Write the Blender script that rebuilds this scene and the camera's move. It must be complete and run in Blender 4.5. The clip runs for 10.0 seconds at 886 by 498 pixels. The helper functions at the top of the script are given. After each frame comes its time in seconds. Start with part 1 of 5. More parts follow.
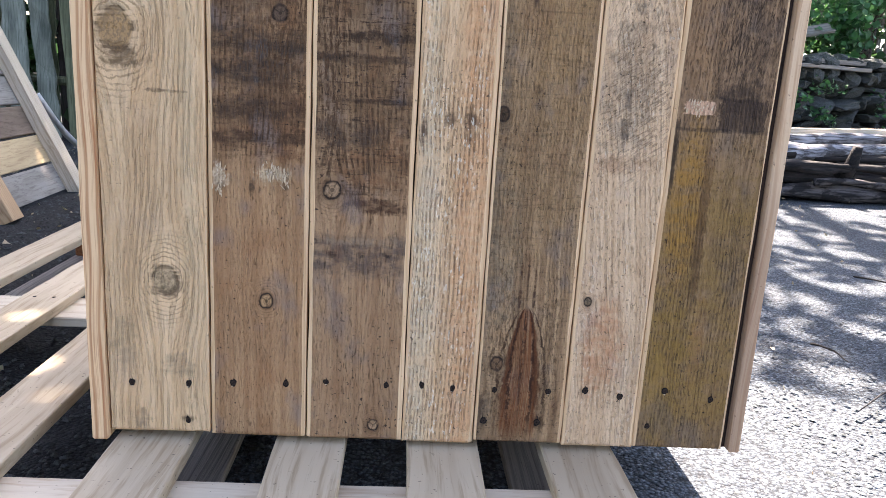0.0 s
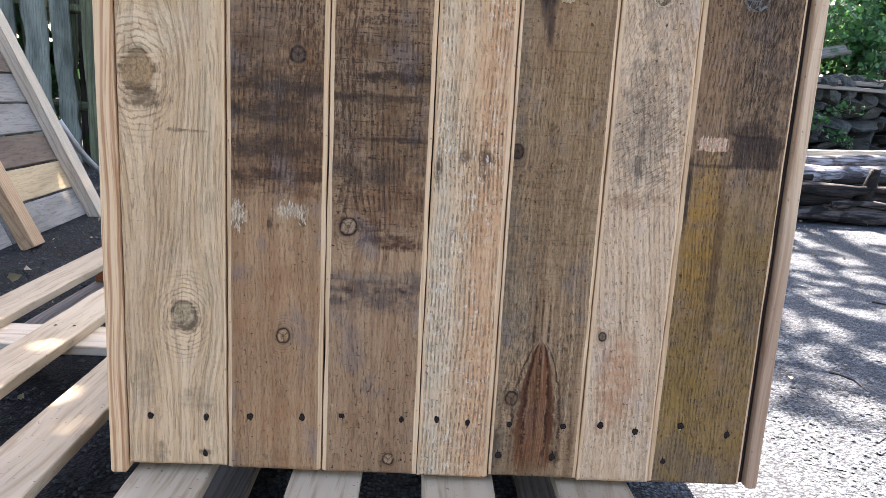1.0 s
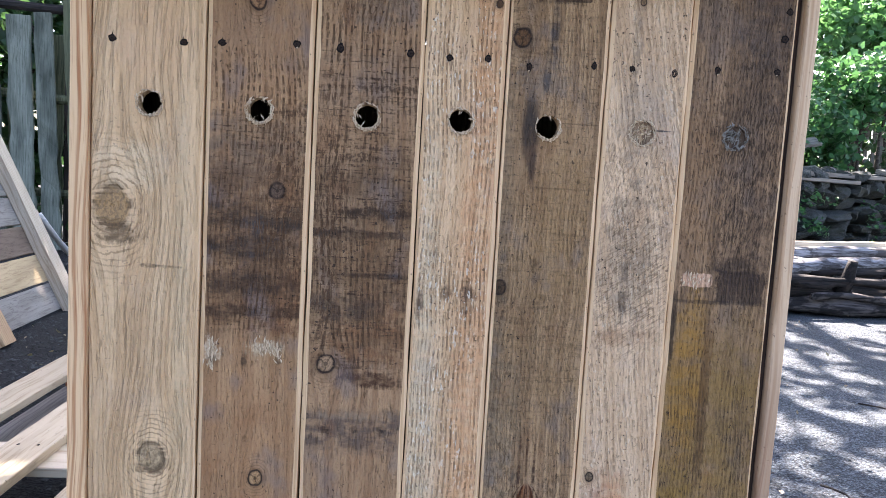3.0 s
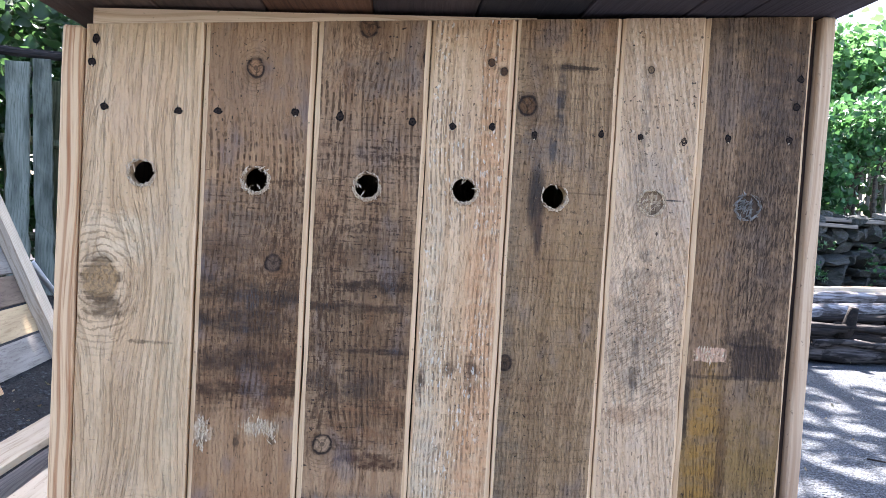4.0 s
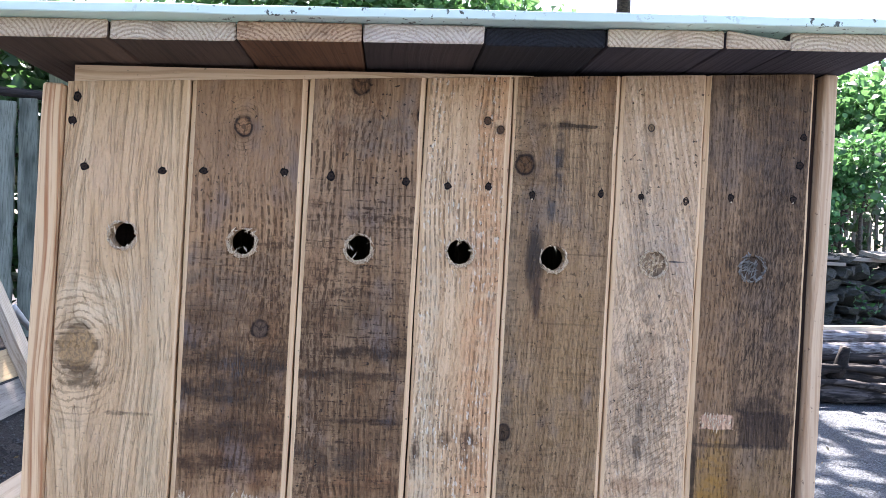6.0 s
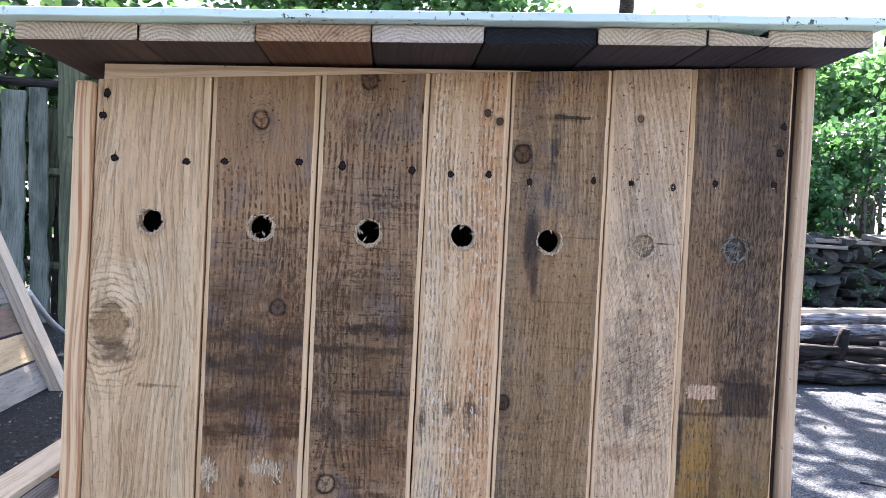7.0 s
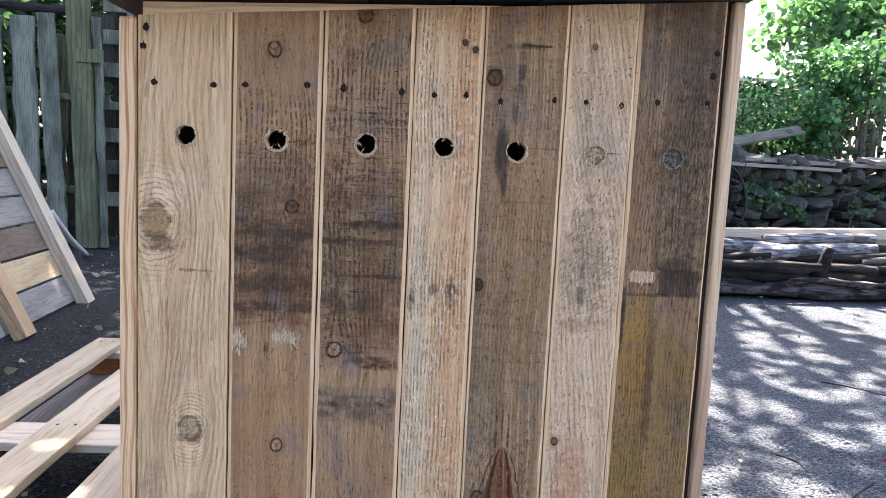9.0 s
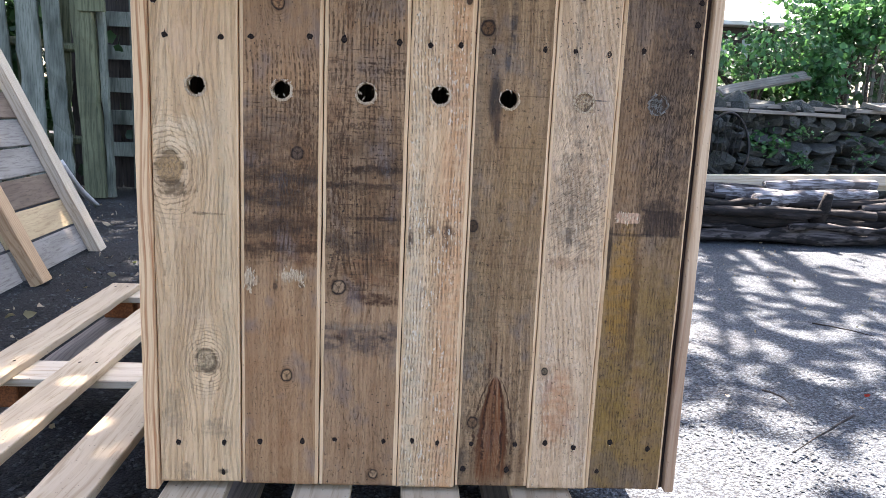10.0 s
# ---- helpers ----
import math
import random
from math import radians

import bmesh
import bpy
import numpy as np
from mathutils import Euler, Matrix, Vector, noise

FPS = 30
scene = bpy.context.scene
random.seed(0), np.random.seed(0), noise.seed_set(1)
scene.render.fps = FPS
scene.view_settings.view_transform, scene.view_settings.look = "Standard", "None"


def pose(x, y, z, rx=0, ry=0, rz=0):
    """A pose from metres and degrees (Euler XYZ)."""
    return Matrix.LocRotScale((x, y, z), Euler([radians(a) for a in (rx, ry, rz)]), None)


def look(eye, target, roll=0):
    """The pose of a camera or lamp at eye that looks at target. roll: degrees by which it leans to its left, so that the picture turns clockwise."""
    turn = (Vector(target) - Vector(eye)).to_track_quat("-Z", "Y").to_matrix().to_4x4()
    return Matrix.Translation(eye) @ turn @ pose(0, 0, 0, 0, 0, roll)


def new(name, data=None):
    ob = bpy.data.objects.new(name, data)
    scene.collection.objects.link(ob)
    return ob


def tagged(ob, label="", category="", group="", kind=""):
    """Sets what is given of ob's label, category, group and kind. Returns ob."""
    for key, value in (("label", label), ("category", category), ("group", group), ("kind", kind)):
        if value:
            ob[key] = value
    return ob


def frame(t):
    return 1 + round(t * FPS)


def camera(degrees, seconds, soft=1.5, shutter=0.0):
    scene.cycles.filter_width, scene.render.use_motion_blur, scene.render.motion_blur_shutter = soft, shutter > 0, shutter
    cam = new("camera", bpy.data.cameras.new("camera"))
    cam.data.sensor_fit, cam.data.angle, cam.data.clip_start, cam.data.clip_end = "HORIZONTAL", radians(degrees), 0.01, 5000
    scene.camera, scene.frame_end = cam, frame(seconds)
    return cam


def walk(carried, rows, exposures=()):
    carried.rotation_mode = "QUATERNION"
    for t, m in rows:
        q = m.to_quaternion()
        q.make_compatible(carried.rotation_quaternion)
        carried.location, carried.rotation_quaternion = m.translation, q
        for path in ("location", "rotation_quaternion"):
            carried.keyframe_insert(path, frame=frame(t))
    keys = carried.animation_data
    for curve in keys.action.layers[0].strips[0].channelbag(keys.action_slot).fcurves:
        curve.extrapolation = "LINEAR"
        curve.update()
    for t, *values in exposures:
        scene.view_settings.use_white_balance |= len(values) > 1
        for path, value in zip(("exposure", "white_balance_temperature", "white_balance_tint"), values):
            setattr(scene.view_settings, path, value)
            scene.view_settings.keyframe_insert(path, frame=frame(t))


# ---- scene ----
cam = camera(61.2, 10.0, soft=0.6)
PATH = [
    (0, (0.014, -0.001, 0.66), (0.134, 1.942, 0.203), 3.4),
    (0.5, (0.014, -0.001, 0.67), (0.105, 1.947, 0.228), 3.2),
    (1, (0.013, -0.005, 0.684), (0.09, 1.951, 0.275), 3.1),
    (1.5, (0.015, -0.001, 0.701), (0.099, 1.962, 0.33), 3.0),
    (2, (0.015, 0.007, 0.716), (0.111, 1.978, 0.391), 3.2),
    (2.5, (0.014, 0.019, 0.736), (0.122, 1.997, 0.466), 3.2),
    (3.8, (0.008, 0.059, 0.787), (0.123, 2.053, 0.681), 3.4),
    (4, (0.005, 0.072, 0.795), (0.122, 2.066, 0.701), 3.3),
    (4.5, (0.0, 0.101, 0.814), (0.133, 2.096, 0.779), 3.3),
    (5, (-0.002, 0.114, 0.829), (0.138, 2.109, 0.83), 3.1),
    (5.2, (-0.007, 0.117, 0.829), (0.144, 2.111, 0.845), 3.2),
    (6.5, (-0.001, 0.088, 0.827), (0.137, 2.083, 0.809), 3.1),
    (7, (-0.006, 0.041, 0.826), (0.126, 2.036, 0.787), 2.9),
    (7.5, (-0.006, -0.012, 0.827), (0.105, 1.983, 0.752), 2.8),
    (8, (-0.001, -0.07, 0.818), (0.106, 1.924, 0.702), 2.9),
    (8.5, (0.011, -0.123, 0.81), (0.123, 1.865, 0.627), 2.7),
    (9, (0.014, -0.166, 0.805), (0.139, 1.816, 0.57), 2.8),
    (9.3, (0.016, -0.191, 0.802), (0.162, 1.782, 0.526), 2.6),
    (9.5, (0.018, -0.203, 0.797), (0.153, 1.767, 0.476), 2.4),
    (10, (0.024, -0.244, 0.805), (0.139, 1.718, 0.436), 2.5),
]
walk(cam, [(t, look(eye, target, roll)) for t, eye, target, roll in PATH],
     [(0.0, 3.13, 7050, 20), (2.5, 3.1, 6850, 20), (4.5, 3.32, 6350, 21), (5.0, 3.3, 6500, 22), (7.5, 3.12, 6600, 22), (10.0, 3.12, 6900, 20)])

# ---- sky, sun, exposure ----
SUN_ELEVATION, SUN_AZIMUTH = 56.0, 6.0   # azimuth in degrees from +y towards +x
world = bpy.data.worlds.new("sky")
scene.world = world
world.use_nodes = True
wt = world.node_tree
wt.nodes.clear()
sky = wt.nodes.new("ShaderNodeTexSky")
sky.sky_type, sky.sun_disc = "NISHITA", False
sky.sun_elevation, sky.sun_rotation = radians(SUN_ELEVATION), radians(SUN_AZIMUTH)
sky.air_density, sky.dust_density, sky.ozone_density = 1.0, 2.0, 1.0
back = wt.nodes.new("ShaderNodeBackground")
back.inputs["Strength"].default_value = 0.075
wout = wt.nodes.new("ShaderNodeOutputWorld")
wt.links.new(sky.outputs[0], back.inputs[0])
wt.links.new(back.outputs[0], wout.inputs[0])
sun = new("sun", bpy.data.lights.new("sun", "SUN"))
sun.data.energy, sun.data.angle, sun.data.color = 5.0, radians(0.53), (1.0, 0.95, 0.87)
el, az = radians(SUN_ELEVATION), radians(SUN_AZIMUTH)
sun.matrix_world = look((0, 0, 0), (-math.sin(az) * math.cos(el), -math.cos(az) * math.cos(el), -math.sin(el)))


# ---- materials ----
def S(r, g, b):
    """Linear colour from 0-255 display values."""
    return tuple((c / 255 / 12.92) if c <= 10 else ((c / 255 + 0.055) / 1.055) ** 2.4 for c in (r, g, b)) + (1,)


class Net:
    """A small builder for node materials."""

    def __init__(self, name):
        self.mat = bpy.data.materials.new(name)
        self.mat.use_nodes = True
        self.t = self.mat.node_tree
        self.t.nodes.clear()
        self.out = self.t.nodes.new("ShaderNodeOutputMaterial")

    def put(self, socket, value):
        if isinstance(value, bpy.types.NodeSocket):
            self.t.links.new(value, socket)
        else:
            socket.default_value = value

    def math(self, op, a, b=0.0, c=0.0, clamp=False):
        n = self.t.nodes.new("ShaderNodeMath")
        n.operation, n.use_clamp = op, clamp
        for s, v in zip(n.inputs, (a, b, c)):
            self.put(s, v)
        return n.outputs[0]

    def coords(self, which="Object"):
        n = self.t.nodes.new("ShaderNodeTexCoord")
        return n.outputs[which]

    def split(self, v):
        n = self.t.nodes.new("ShaderNodeSeparateXYZ")
        self.put(n.inputs[0], v)
        return n.outputs

    def join(self, x, y, z):
        n = self.t.nodes.new("ShaderNodeCombineXYZ")
        for s, v in zip(n.inputs, (x, y, z)):
            self.put(s, v)
        return n.outputs[0]

    def scaled(self, v, s):
        n = self.t.nodes.new("ShaderNodeVectorMath")
        n.operation = "MULTIPLY"
        self.put(n.inputs[0], v)
        n.inputs[1].default_value = s
        return n.outputs[0]

    def added(self, v, w):
        n = self.t.nodes.new("ShaderNodeVectorMath")
        n.operation = "ADD"
        self.put(n.inputs[0], v)
        self.put(n.inputs[1], w)
        return n.outputs[0]

    def noise(self, v, scale=1.0, detail=2.0, rough=0.5, distort=0.0):
        n = self.t.nodes.new("ShaderNodeTexNoise")
        self.put(n.inputs["Vector"], v)
        for k, q in (("Scale", scale), ("Detail", detail), ("Roughness", rough), ("Distortion", distort)):
            n.inputs[k].default_value = q
        return n.outputs[0]

    def voronoi(self, v, scale, feature="F1", out="Distance"):
        n = self.t.nodes.new("ShaderNodeTexVoronoi")
        n.feature = feature
        self.put(n.inputs["Vector"], v)
        n.inputs["Scale"].default_value = scale
        return n.outputs[out]

    def step(self, v, lo, hi, a=0.0, b=1.0):
        n = self.t.nodes.new("ShaderNodeMapRange")
        n.interpolation_type = "SMOOTHSTEP"
        self.put(n.inputs["Value"], v)
        for k, q in (("From Min", lo), ("From Max", hi), ("To Min", a), ("To Max", b)):
            n.inputs[k].default_value = q
        return n.outputs[0]

    def mix(self, f, a, b, blend="MIX"):
        n = self.t.nodes.new("ShaderNodeMix")
        n.data_type, n.blend_type = "RGBA", blend
        self.put(n.inputs[0], f)
        self.put(n.inputs[6], a)
        self.put(n.inputs[7], b)
        return n.outputs[2]

    def random(self, island=False):
        if island:
            return self.t.nodes.new("ShaderNodeNewGeometry").outputs["Random Per Island"]
        return self.t.nodes.new("ShaderNodeObjectInfo").outputs["Random"]

    def finish(self, colour, rough=0.8, height=None, depth=0.002, metal=0.0, spec=0.35):
        p = self.t.nodes.new("ShaderNodeBsdfPrincipled")
        self.put(p.inputs["Base Color"], colour)
        self.put(p.inputs["Roughness"], rough)
        p.inputs["Metallic"].default_value = metal
        p.inputs["Specular IOR Level"].default_value = spec
        if height is not None:
            b = self.t.nodes.new("ShaderNodeBump")
            b.inputs["Distance"].default_value = depth
            b.inputs["Strength"].default_value = 1.0
            self.put(b.inputs["Height"], height)
            self.t.links.new(b.outputs[0], p.inputs["Normal"])
        self.t.links.new(p.outputs[0], self.out.inputs[0])
        self.bsdf = p
        return self.mat


def wood(name, light, dark, along="z", rings=110.0, wear=0.5, spots=True, tone=0.0, ink=0.5, foot=None):
    """Sawn softwood with the grain along one axis; each object gets its own stretch of grain. foot: height and colour of a weather stain."""
    n = Net(name)
    x, y, z = n.split(n.coords())
    u, w, l = {"z": (x, y, z), "y": (x, z, y), "x": (z, y, x)}[along]
    shift = n.math("MULTIPLY", n.random(), 37.0)
    l = n.math("ADD", l, shift)
    wob = n.noise(n.join(n.math("MULTIPLY", u, 4), n.math("MULTIPLY", w, 4), n.math("MULTIPLY", l, 1.6)), 1.0, 2.0)
    g = n.math("ADD", u, n.math("MULTIPLY", wob, 0.08))
    fine = n.noise(n.join(n.math("MULTIPLY", g, rings * 4), n.math("MULTIPLY", w, rings * 2), n.math("MULTIPLY", l, 7)), 1.0, 3.0, 0.6)
    ring = n.math("SINE", n.math("MULTIPLY", n.math("ADD", g, n.math("MULTIPLY", w, 0.6)), rings * 5))
    ring = n.step(ring, 0.2, 1.0)
    big = n.noise(n.join(n.math("MULTIPLY", u, 9), n.math("MULTIPLY", w, 9), n.math("MULTIPLY", l, 2.2)), 1.0, 3.0)
    col = n.mix(n.math("MULTIPLY", ring, ink), light, dark)
    col = n.mix(n.step(fine, 0.48, 0.7, 0, 0.7), col, dark)
    col = n.mix(n.step(big, 0.35, 0.75, 0, wear), col, tuple(c * 0.62 for c in dark[:3]) + (1,))
    if tone:
        col = n.mix(n.math("MULTIPLY", n.random(), tone), col, tuple(c * 0.45 for c in dark[:3]) + (1,))
    if spots:
        sp = n.noise(n.coords(), 160.0, 2.0)
        col = n.mix(n.step(sp, 0.68, 0.74, 0, 0.6), col, S(50, 40, 32))
    if foot:
        edge = n.math("ADD", z, n.math("MULTIPLY", big, 0.3))
        col = n.mix(n.math("MULTIPLY", n.step(edge, foot[0], foot[0] + 0.3, 0.75, 0), n.step(fine, 0.3, 0.65, 1.0, 0.6)), col, foot[1])
    return n.finish(col, 0.82, n.math("ADD", fine, n.math("MULTIPLY", ring, 0.3)), 0.0012)


def plain(name, colour, rough=0.7, metal=0.0, grain=60.0, vary=0.35):
    n = Net(name)
    f = n.noise(n.coords(), grain, 3.0)
    g = n.noise(n.coords(), grain * 0.12, 2.0)
    dark = tuple(c * (1 - vary) for c in colour[:3]) + (1,)
    col = n.mix(n.step(f, 0.35, 0.7), colour, dark)
    col = n.mix(n.step(g, 0.45, 0.75, 0, 0.5), col, dark)
    return n.finish(col, rough, f, 0.001, metal)


def end_grain(name, light, dark):
    """Sawn board end with curved growth rings, one set of rings per object."""
    n = Net(name)
    x, y, z = n.split(n.coords())
    r = n.random()
    cx = n.math("MULTIPLY_ADD", r, 0.9, -0.4)
    dx = n.math("SUBTRACT", x, cx)
    v = n.noise(n.coords(), 30.0, 2.0)
    dz = n.math("ADD", n.math("SUBTRACT", z, 0.995), n.math("MULTIPLY", v, 0.011))
    wide = n.math("PINGPONG", dx, 0.075)
    d = n.math("SQRT", n.math("ADD", n.math("MULTIPLY", wide, wide), n.math("MULTIPLY", dz, dz)))
    ring = n.step(n.math("SINE", n.math("MULTIPLY", d, 1500)), -0.2, 0.9)
    f = n.noise(n.coords(), 400.0, 2.0)
    col = n.mix(n.math("MULTIPLY", ring, 0.42), light, dark)
    col = n.mix(n.step(f, 0.52, 0.66, 0, 0.7), col, dark)
    col = n.mix(n.step(v, 0.55, 0.72, 0, 0.4), col, tuple(c * 0.6 for c in dark[:3]) + (1,))
    return n.finish(col, 0.9, n.math("ADD", f, ring), 0.0012)


def W(r, g, b):
    """Aged wood: the display colour with less blue in it."""
    c = S(r, g, b)
    return (c[0], c[1] * 0.945, c[2] * 0.83, 1)


def board_face(name, light, dark, pale_rings=110.0, knots=(), stains=(), saw=0.3, saw_band=(-9.0, 9.0), pores=0.5, flecks=0.0, blotch=0.3, seed=0.0, slant=0.0, tilt=0.0,
               lines=190.0, line_ink=0.5, dash=0.6, hatch=(), pore_cut=0.615, quiet=1.0, rough=0.5, pore_z=70.0, flame=None, comb=0.28, patches=(), tint=0.5, pits=0.0):
    """Weathered face of one board. Object coordinates are metres on the panel: x across, z up.
    knots: (x, z, radius, colour, bend, rim); stains: (x, z, half width, half height, colour, strength, ragged)."""
    n = Net(name)
    P = n.coords()
    x, y, z = n.split(P)
    low = n.noise(n.added(n.scaled(P, (7, 1, 3)), (seed, seed, 0)), 1.0, 2.0)
    rag = n.noise(n.added(P, (seed, 0, seed)), 55.0, 5.0, 0.7)
    rag0 = n.math("SUBTRACT", rag, 0.5)
    grit = n.noise(n.added(n.scaled(P, (260, 1, 170)), (seed, 1, seed)), 1.0, 3.0, 0.7)
    g = n.math("ADD", x, n.math("MULTIPLY", low, 0.03))
    if slant:
        g = n.math("ADD", g, n.math("MULTIPLY", z, slant))
    if tilt:
        g = n.math("ADD", g, n.math("MULTIPLY", n.math("MULTIPLY", z, z), tilt))
    near = []
    for kx, kz, kr, kc, bend, rim in knots:
        dx, dz = n.math("SUBTRACT", x, kx), n.math("SUBTRACT", z, kz)
        ex, ez = n.math("DIVIDE", dx, kr), n.math("DIVIDE", dz, kr * 1.15)
        d = n.math("SQRT", n.math("ADD", n.math("MULTIPLY", ex, ex), n.math("MULTIPLY", ez, ez)))
        d = n.math("ADD", d, n.math("MULTIPLY", rag0, 0.7 if rim > 0.5 else 0.6))
        fx, fz = n.math("DIVIDE", dx, kr * 2.4), n.math("DIVIDE", dz, kr * 4.2)
        fall = n.math("EXPONENT", n.math("MULTIPLY", n.math("ADD", n.math("MULTIPLY", fx, fx), n.math("MULTIPLY", fz, fz)), -1))
        g = n.math("SUBTRACT", g, n.math("MULTIPLY", n.math("MULTIPLY", dx, fall), bend))
        near.append((d, kc, rim, fall, dz, n.math("ARCTAN2", ez, ex)))
    fine = n.noise(n.join(n.math("MULTIPLY", g, 520), seed, n.math("MULTIPLY", z, 9)), 1.0, 3.0, 0.6)
    mid = n.noise(n.join(n.math("MULTIPLY", g, pale_rings), seed + 3, n.math("MULTIPLY", z, 1.3)), 1.0, 2.0, 0.55)
    pore = n.noise(n.join(n.math("MULTIPLY", g, 600), seed + 7, n.math("MULTIPLY", z, pore_z)), 1.0, 2.0, 0.6)
    big = n.noise(n.added(n.scaled(P, (11, 1, 4.5)), (seed, 5, seed)), 1.0, 4.0, 0.6)
    where = n.noise(n.added(n.scaled(P, (26, 1, 7)), (seed, 9, seed)), 1.0, 3.0, 0.6)
    col = n.mix(n.step(mid, 0.40, 0.62, 0, 0.4 + 0.6 * rough), light, dark)
    col = n.mix(n.step(fine, 0.45, 0.70, 0, rough), col, dark)
    darker = tuple(c * 0.42 for c in dark[:3]) + (1,)
    ink = tuple(c * 0.20 for c in dark[:3]) + (1,)
    col = n.mix(n.step(big, 0.42, 0.72, 0, blotch), col, darker)
    vary = n.step(n.noise(n.added(n.scaled(P, (34, 1, 70)), (seed, 2, seed)), 1.0, 4.0, 0.65), 0.36, 0.58, 0.35, 1.0)
    drift = n.step(n.noise(n.added(n.scaled(P, (16, 1, 24)), (seed, 4, seed)), 1.0, 5.0, 0.7), 0.36, 0.62, 0.35, 1.0)
    for sx, sz, rx, rz, sc, strength, ragged in stains:
        ex = n.math("DIVIDE", n.math("SUBTRACT", x, sx), rx)
        ez = n.math("DIVIDE", n.math("SUBTRACT", z, sz), rz)
        d = n.math("SQRT", n.math("ADD", n.math("MULTIPLY", ex, ex), n.math("MULTIPLY", ez, ez)))
        d = n.math("ADD", d, n.math("MULTIPLY", rag0, ragged * 1.7))
        d = n.math("ADD", d, n.math("MULTIPLY", n.math("SUBTRACT", fine, 0.5), ragged * 0.9))
        m = n.step(d, 0.5, 1.2, strength, 0.0)
        col = n.mix(n.math("MULTIPLY", m, vary if rz < 0.06 or rx < 0.05 else drift) if strength < 0.94 else m, col, sc)
    cool = n.noise(n.added(n.scaled(P, (14, 1, 10)), (seed + 40, 0, seed)), 1.0, 3.0, 0.6)
    mean = (dark[0] + dark[1] + dark[2]) / 3
    col = n.mix(n.step(cool, 0.52, 0.68, 0, 0.55 * tint), col, (mean * 0.86, mean * 0.88, mean * 1.0, 1))
    col = n.mix(n.step(cool, 0.32, 0.46, 0.45 * tint, 0), col, (dark[0] * 0.95, dark[1] * 0.78, dark[2] * 0.66, 1))
    for px, pz, hx, hz, pc, strength, ragged in patches:
        ex = n.math("DIVIDE", n.math("ABSOLUTE", n.math("SUBTRACT", x, px)), hx)
        ez = n.math("DIVIDE", n.math("ABSOLUTE", n.math("SUBTRACT", z, pz)), hz)
        d = n.math("ADD", n.math("MAXIMUM", ex, ez), n.math("MULTIPLY", n.math("ADD", rag0, n.math("MULTIPLY", n.math("SUBTRACT", grit, 0.5), 0.8)), ragged))
        col = n.mix(n.math("MULTIPLY", n.step(d, 0.88, 1.08, strength, 0), n.step(fine, 0.35, 0.6, 1.0, 0.75)), col, pc)
    # growth lines, broken into dashes
    ph = n.math("ADD", n.math("MULTIPLY", g, lines * 6.2832), n.math("MULTIPLY", low, 9.0))
    line = n.step(n.math("SINE", ph), 0.25, 0.85)
    cut = n.noise(n.join(n.math("MULTIPLY", g, 75), seed + 5, n.math("MULTIPLY", z, 150)), 1.0, 2.0)
    line = n.math("MULTIPLY", line, n.step(cut, 0.40, 0.58, 1 - dash, 1.0))
    line = n.math("MULTIPLY", line, n.step(where, 0.38, 0.52, 0.1, 1.0))
    if quiet < 1.0:
        band = n.math("MULTIPLY", n.step(z, saw_band[0] - 0.02, saw_band[0] + 0.05), n.step(z, saw_band[1], saw_band[1] + 0.06, 1, 0))
        line = n.math("MULTIPLY", line, n.step(band, 0, 1, quiet, 1.0))
    col = n.mix(n.math("MULTIPLY", line, line_ink), col, tuple(c * 0.3 for c in dark[:3]) + (1,))
    # saw marks run across the board
    if saw:
        sm = n.noise(n.join(n.math("MULTIPLY", x, 30), seed + 11, n.math("MULTIPLY", z, 300)), 1.0, 4.0, 0.7)
        sb = n.noise(n.join(n.math("MULTIPLY", x, 4), seed + 13, n.math("MULTIPLY", z, 46)), 1.0, 5.0, 0.7)
        zone = n.math("MULTIPLY", n.step(z, saw_band[0], saw_band[0] + 0.03), n.step(z, saw_band[1] - 0.03, saw_band[1], 1, 0))
        sm = n.math("MULTIPLY", n.math("MAXIMUM", n.step(sm, 0.54, 0.66), n.step(sb, 0.56, 0.64, 0, 0.8)), zone)
        sm = n.math("MULTIPLY", sm, n.step(grit, 0.42, 0.56, 0.12, 1.0))
        col = n.mix(n.math("MULTIPLY", sm, saw), col, ink)
    # slanting tool marks
    for hx, hz, rx, rz, angle, strength in hatch:
        ca, sa = math.cos(radians(angle)), math.sin(radians(angle))
        ha = n.math("ADD", n.math("MULTIPLY", x, ca), n.math("MULTIPLY", z, sa))
        hb = n.math("SUBTRACT", n.math("MULTIPLY", z, ca), n.math("MULTIPLY", x, sa))
        hn = n.noise(n.join(n.math("MULTIPLY", ha, 85), seed, n.math("MULTIPLY", hb, 420)), 1.0, 3.0, 0.65)
        ex, ez = n.math("DIVIDE", n.math("SUBTRACT", x, hx), rx), n.math("DIVIDE", n.math("SUBTRACT", z, hz), rz)
        d = n.math("SQRT", n.math("ADD", n.math("MULTIPLY", ex, ex), n.math("MULTIPLY", ez, ez)))
        m = n.math("MULTIPLY", n.step(n.math("ADD", d, n.math("MULTIPLY", rag0, 1.6)), 0.4, 1.1, strength, 0), n.step(hn, 0.50, 0.58))
        col = n.mix(m, col, tuple(c * 0.36 for c in dark[:3]) + (1,))
    pz = n.math("MULTIPLY", n.step(pore, pore_cut, pore_cut + 0.06), n.step(where, 0.46 if pore_cut > 0.6 else 0.40, 0.60 if pore_cut > 0.6 else 0.52, 0.06, 1.0))
    col = n.mix(n.math("MULTIPLY", pz, pores), col, ink)
    col = n.mix(n.step(grit, 0.55, 0.66, 0, 0.75 * rough), col, darker)
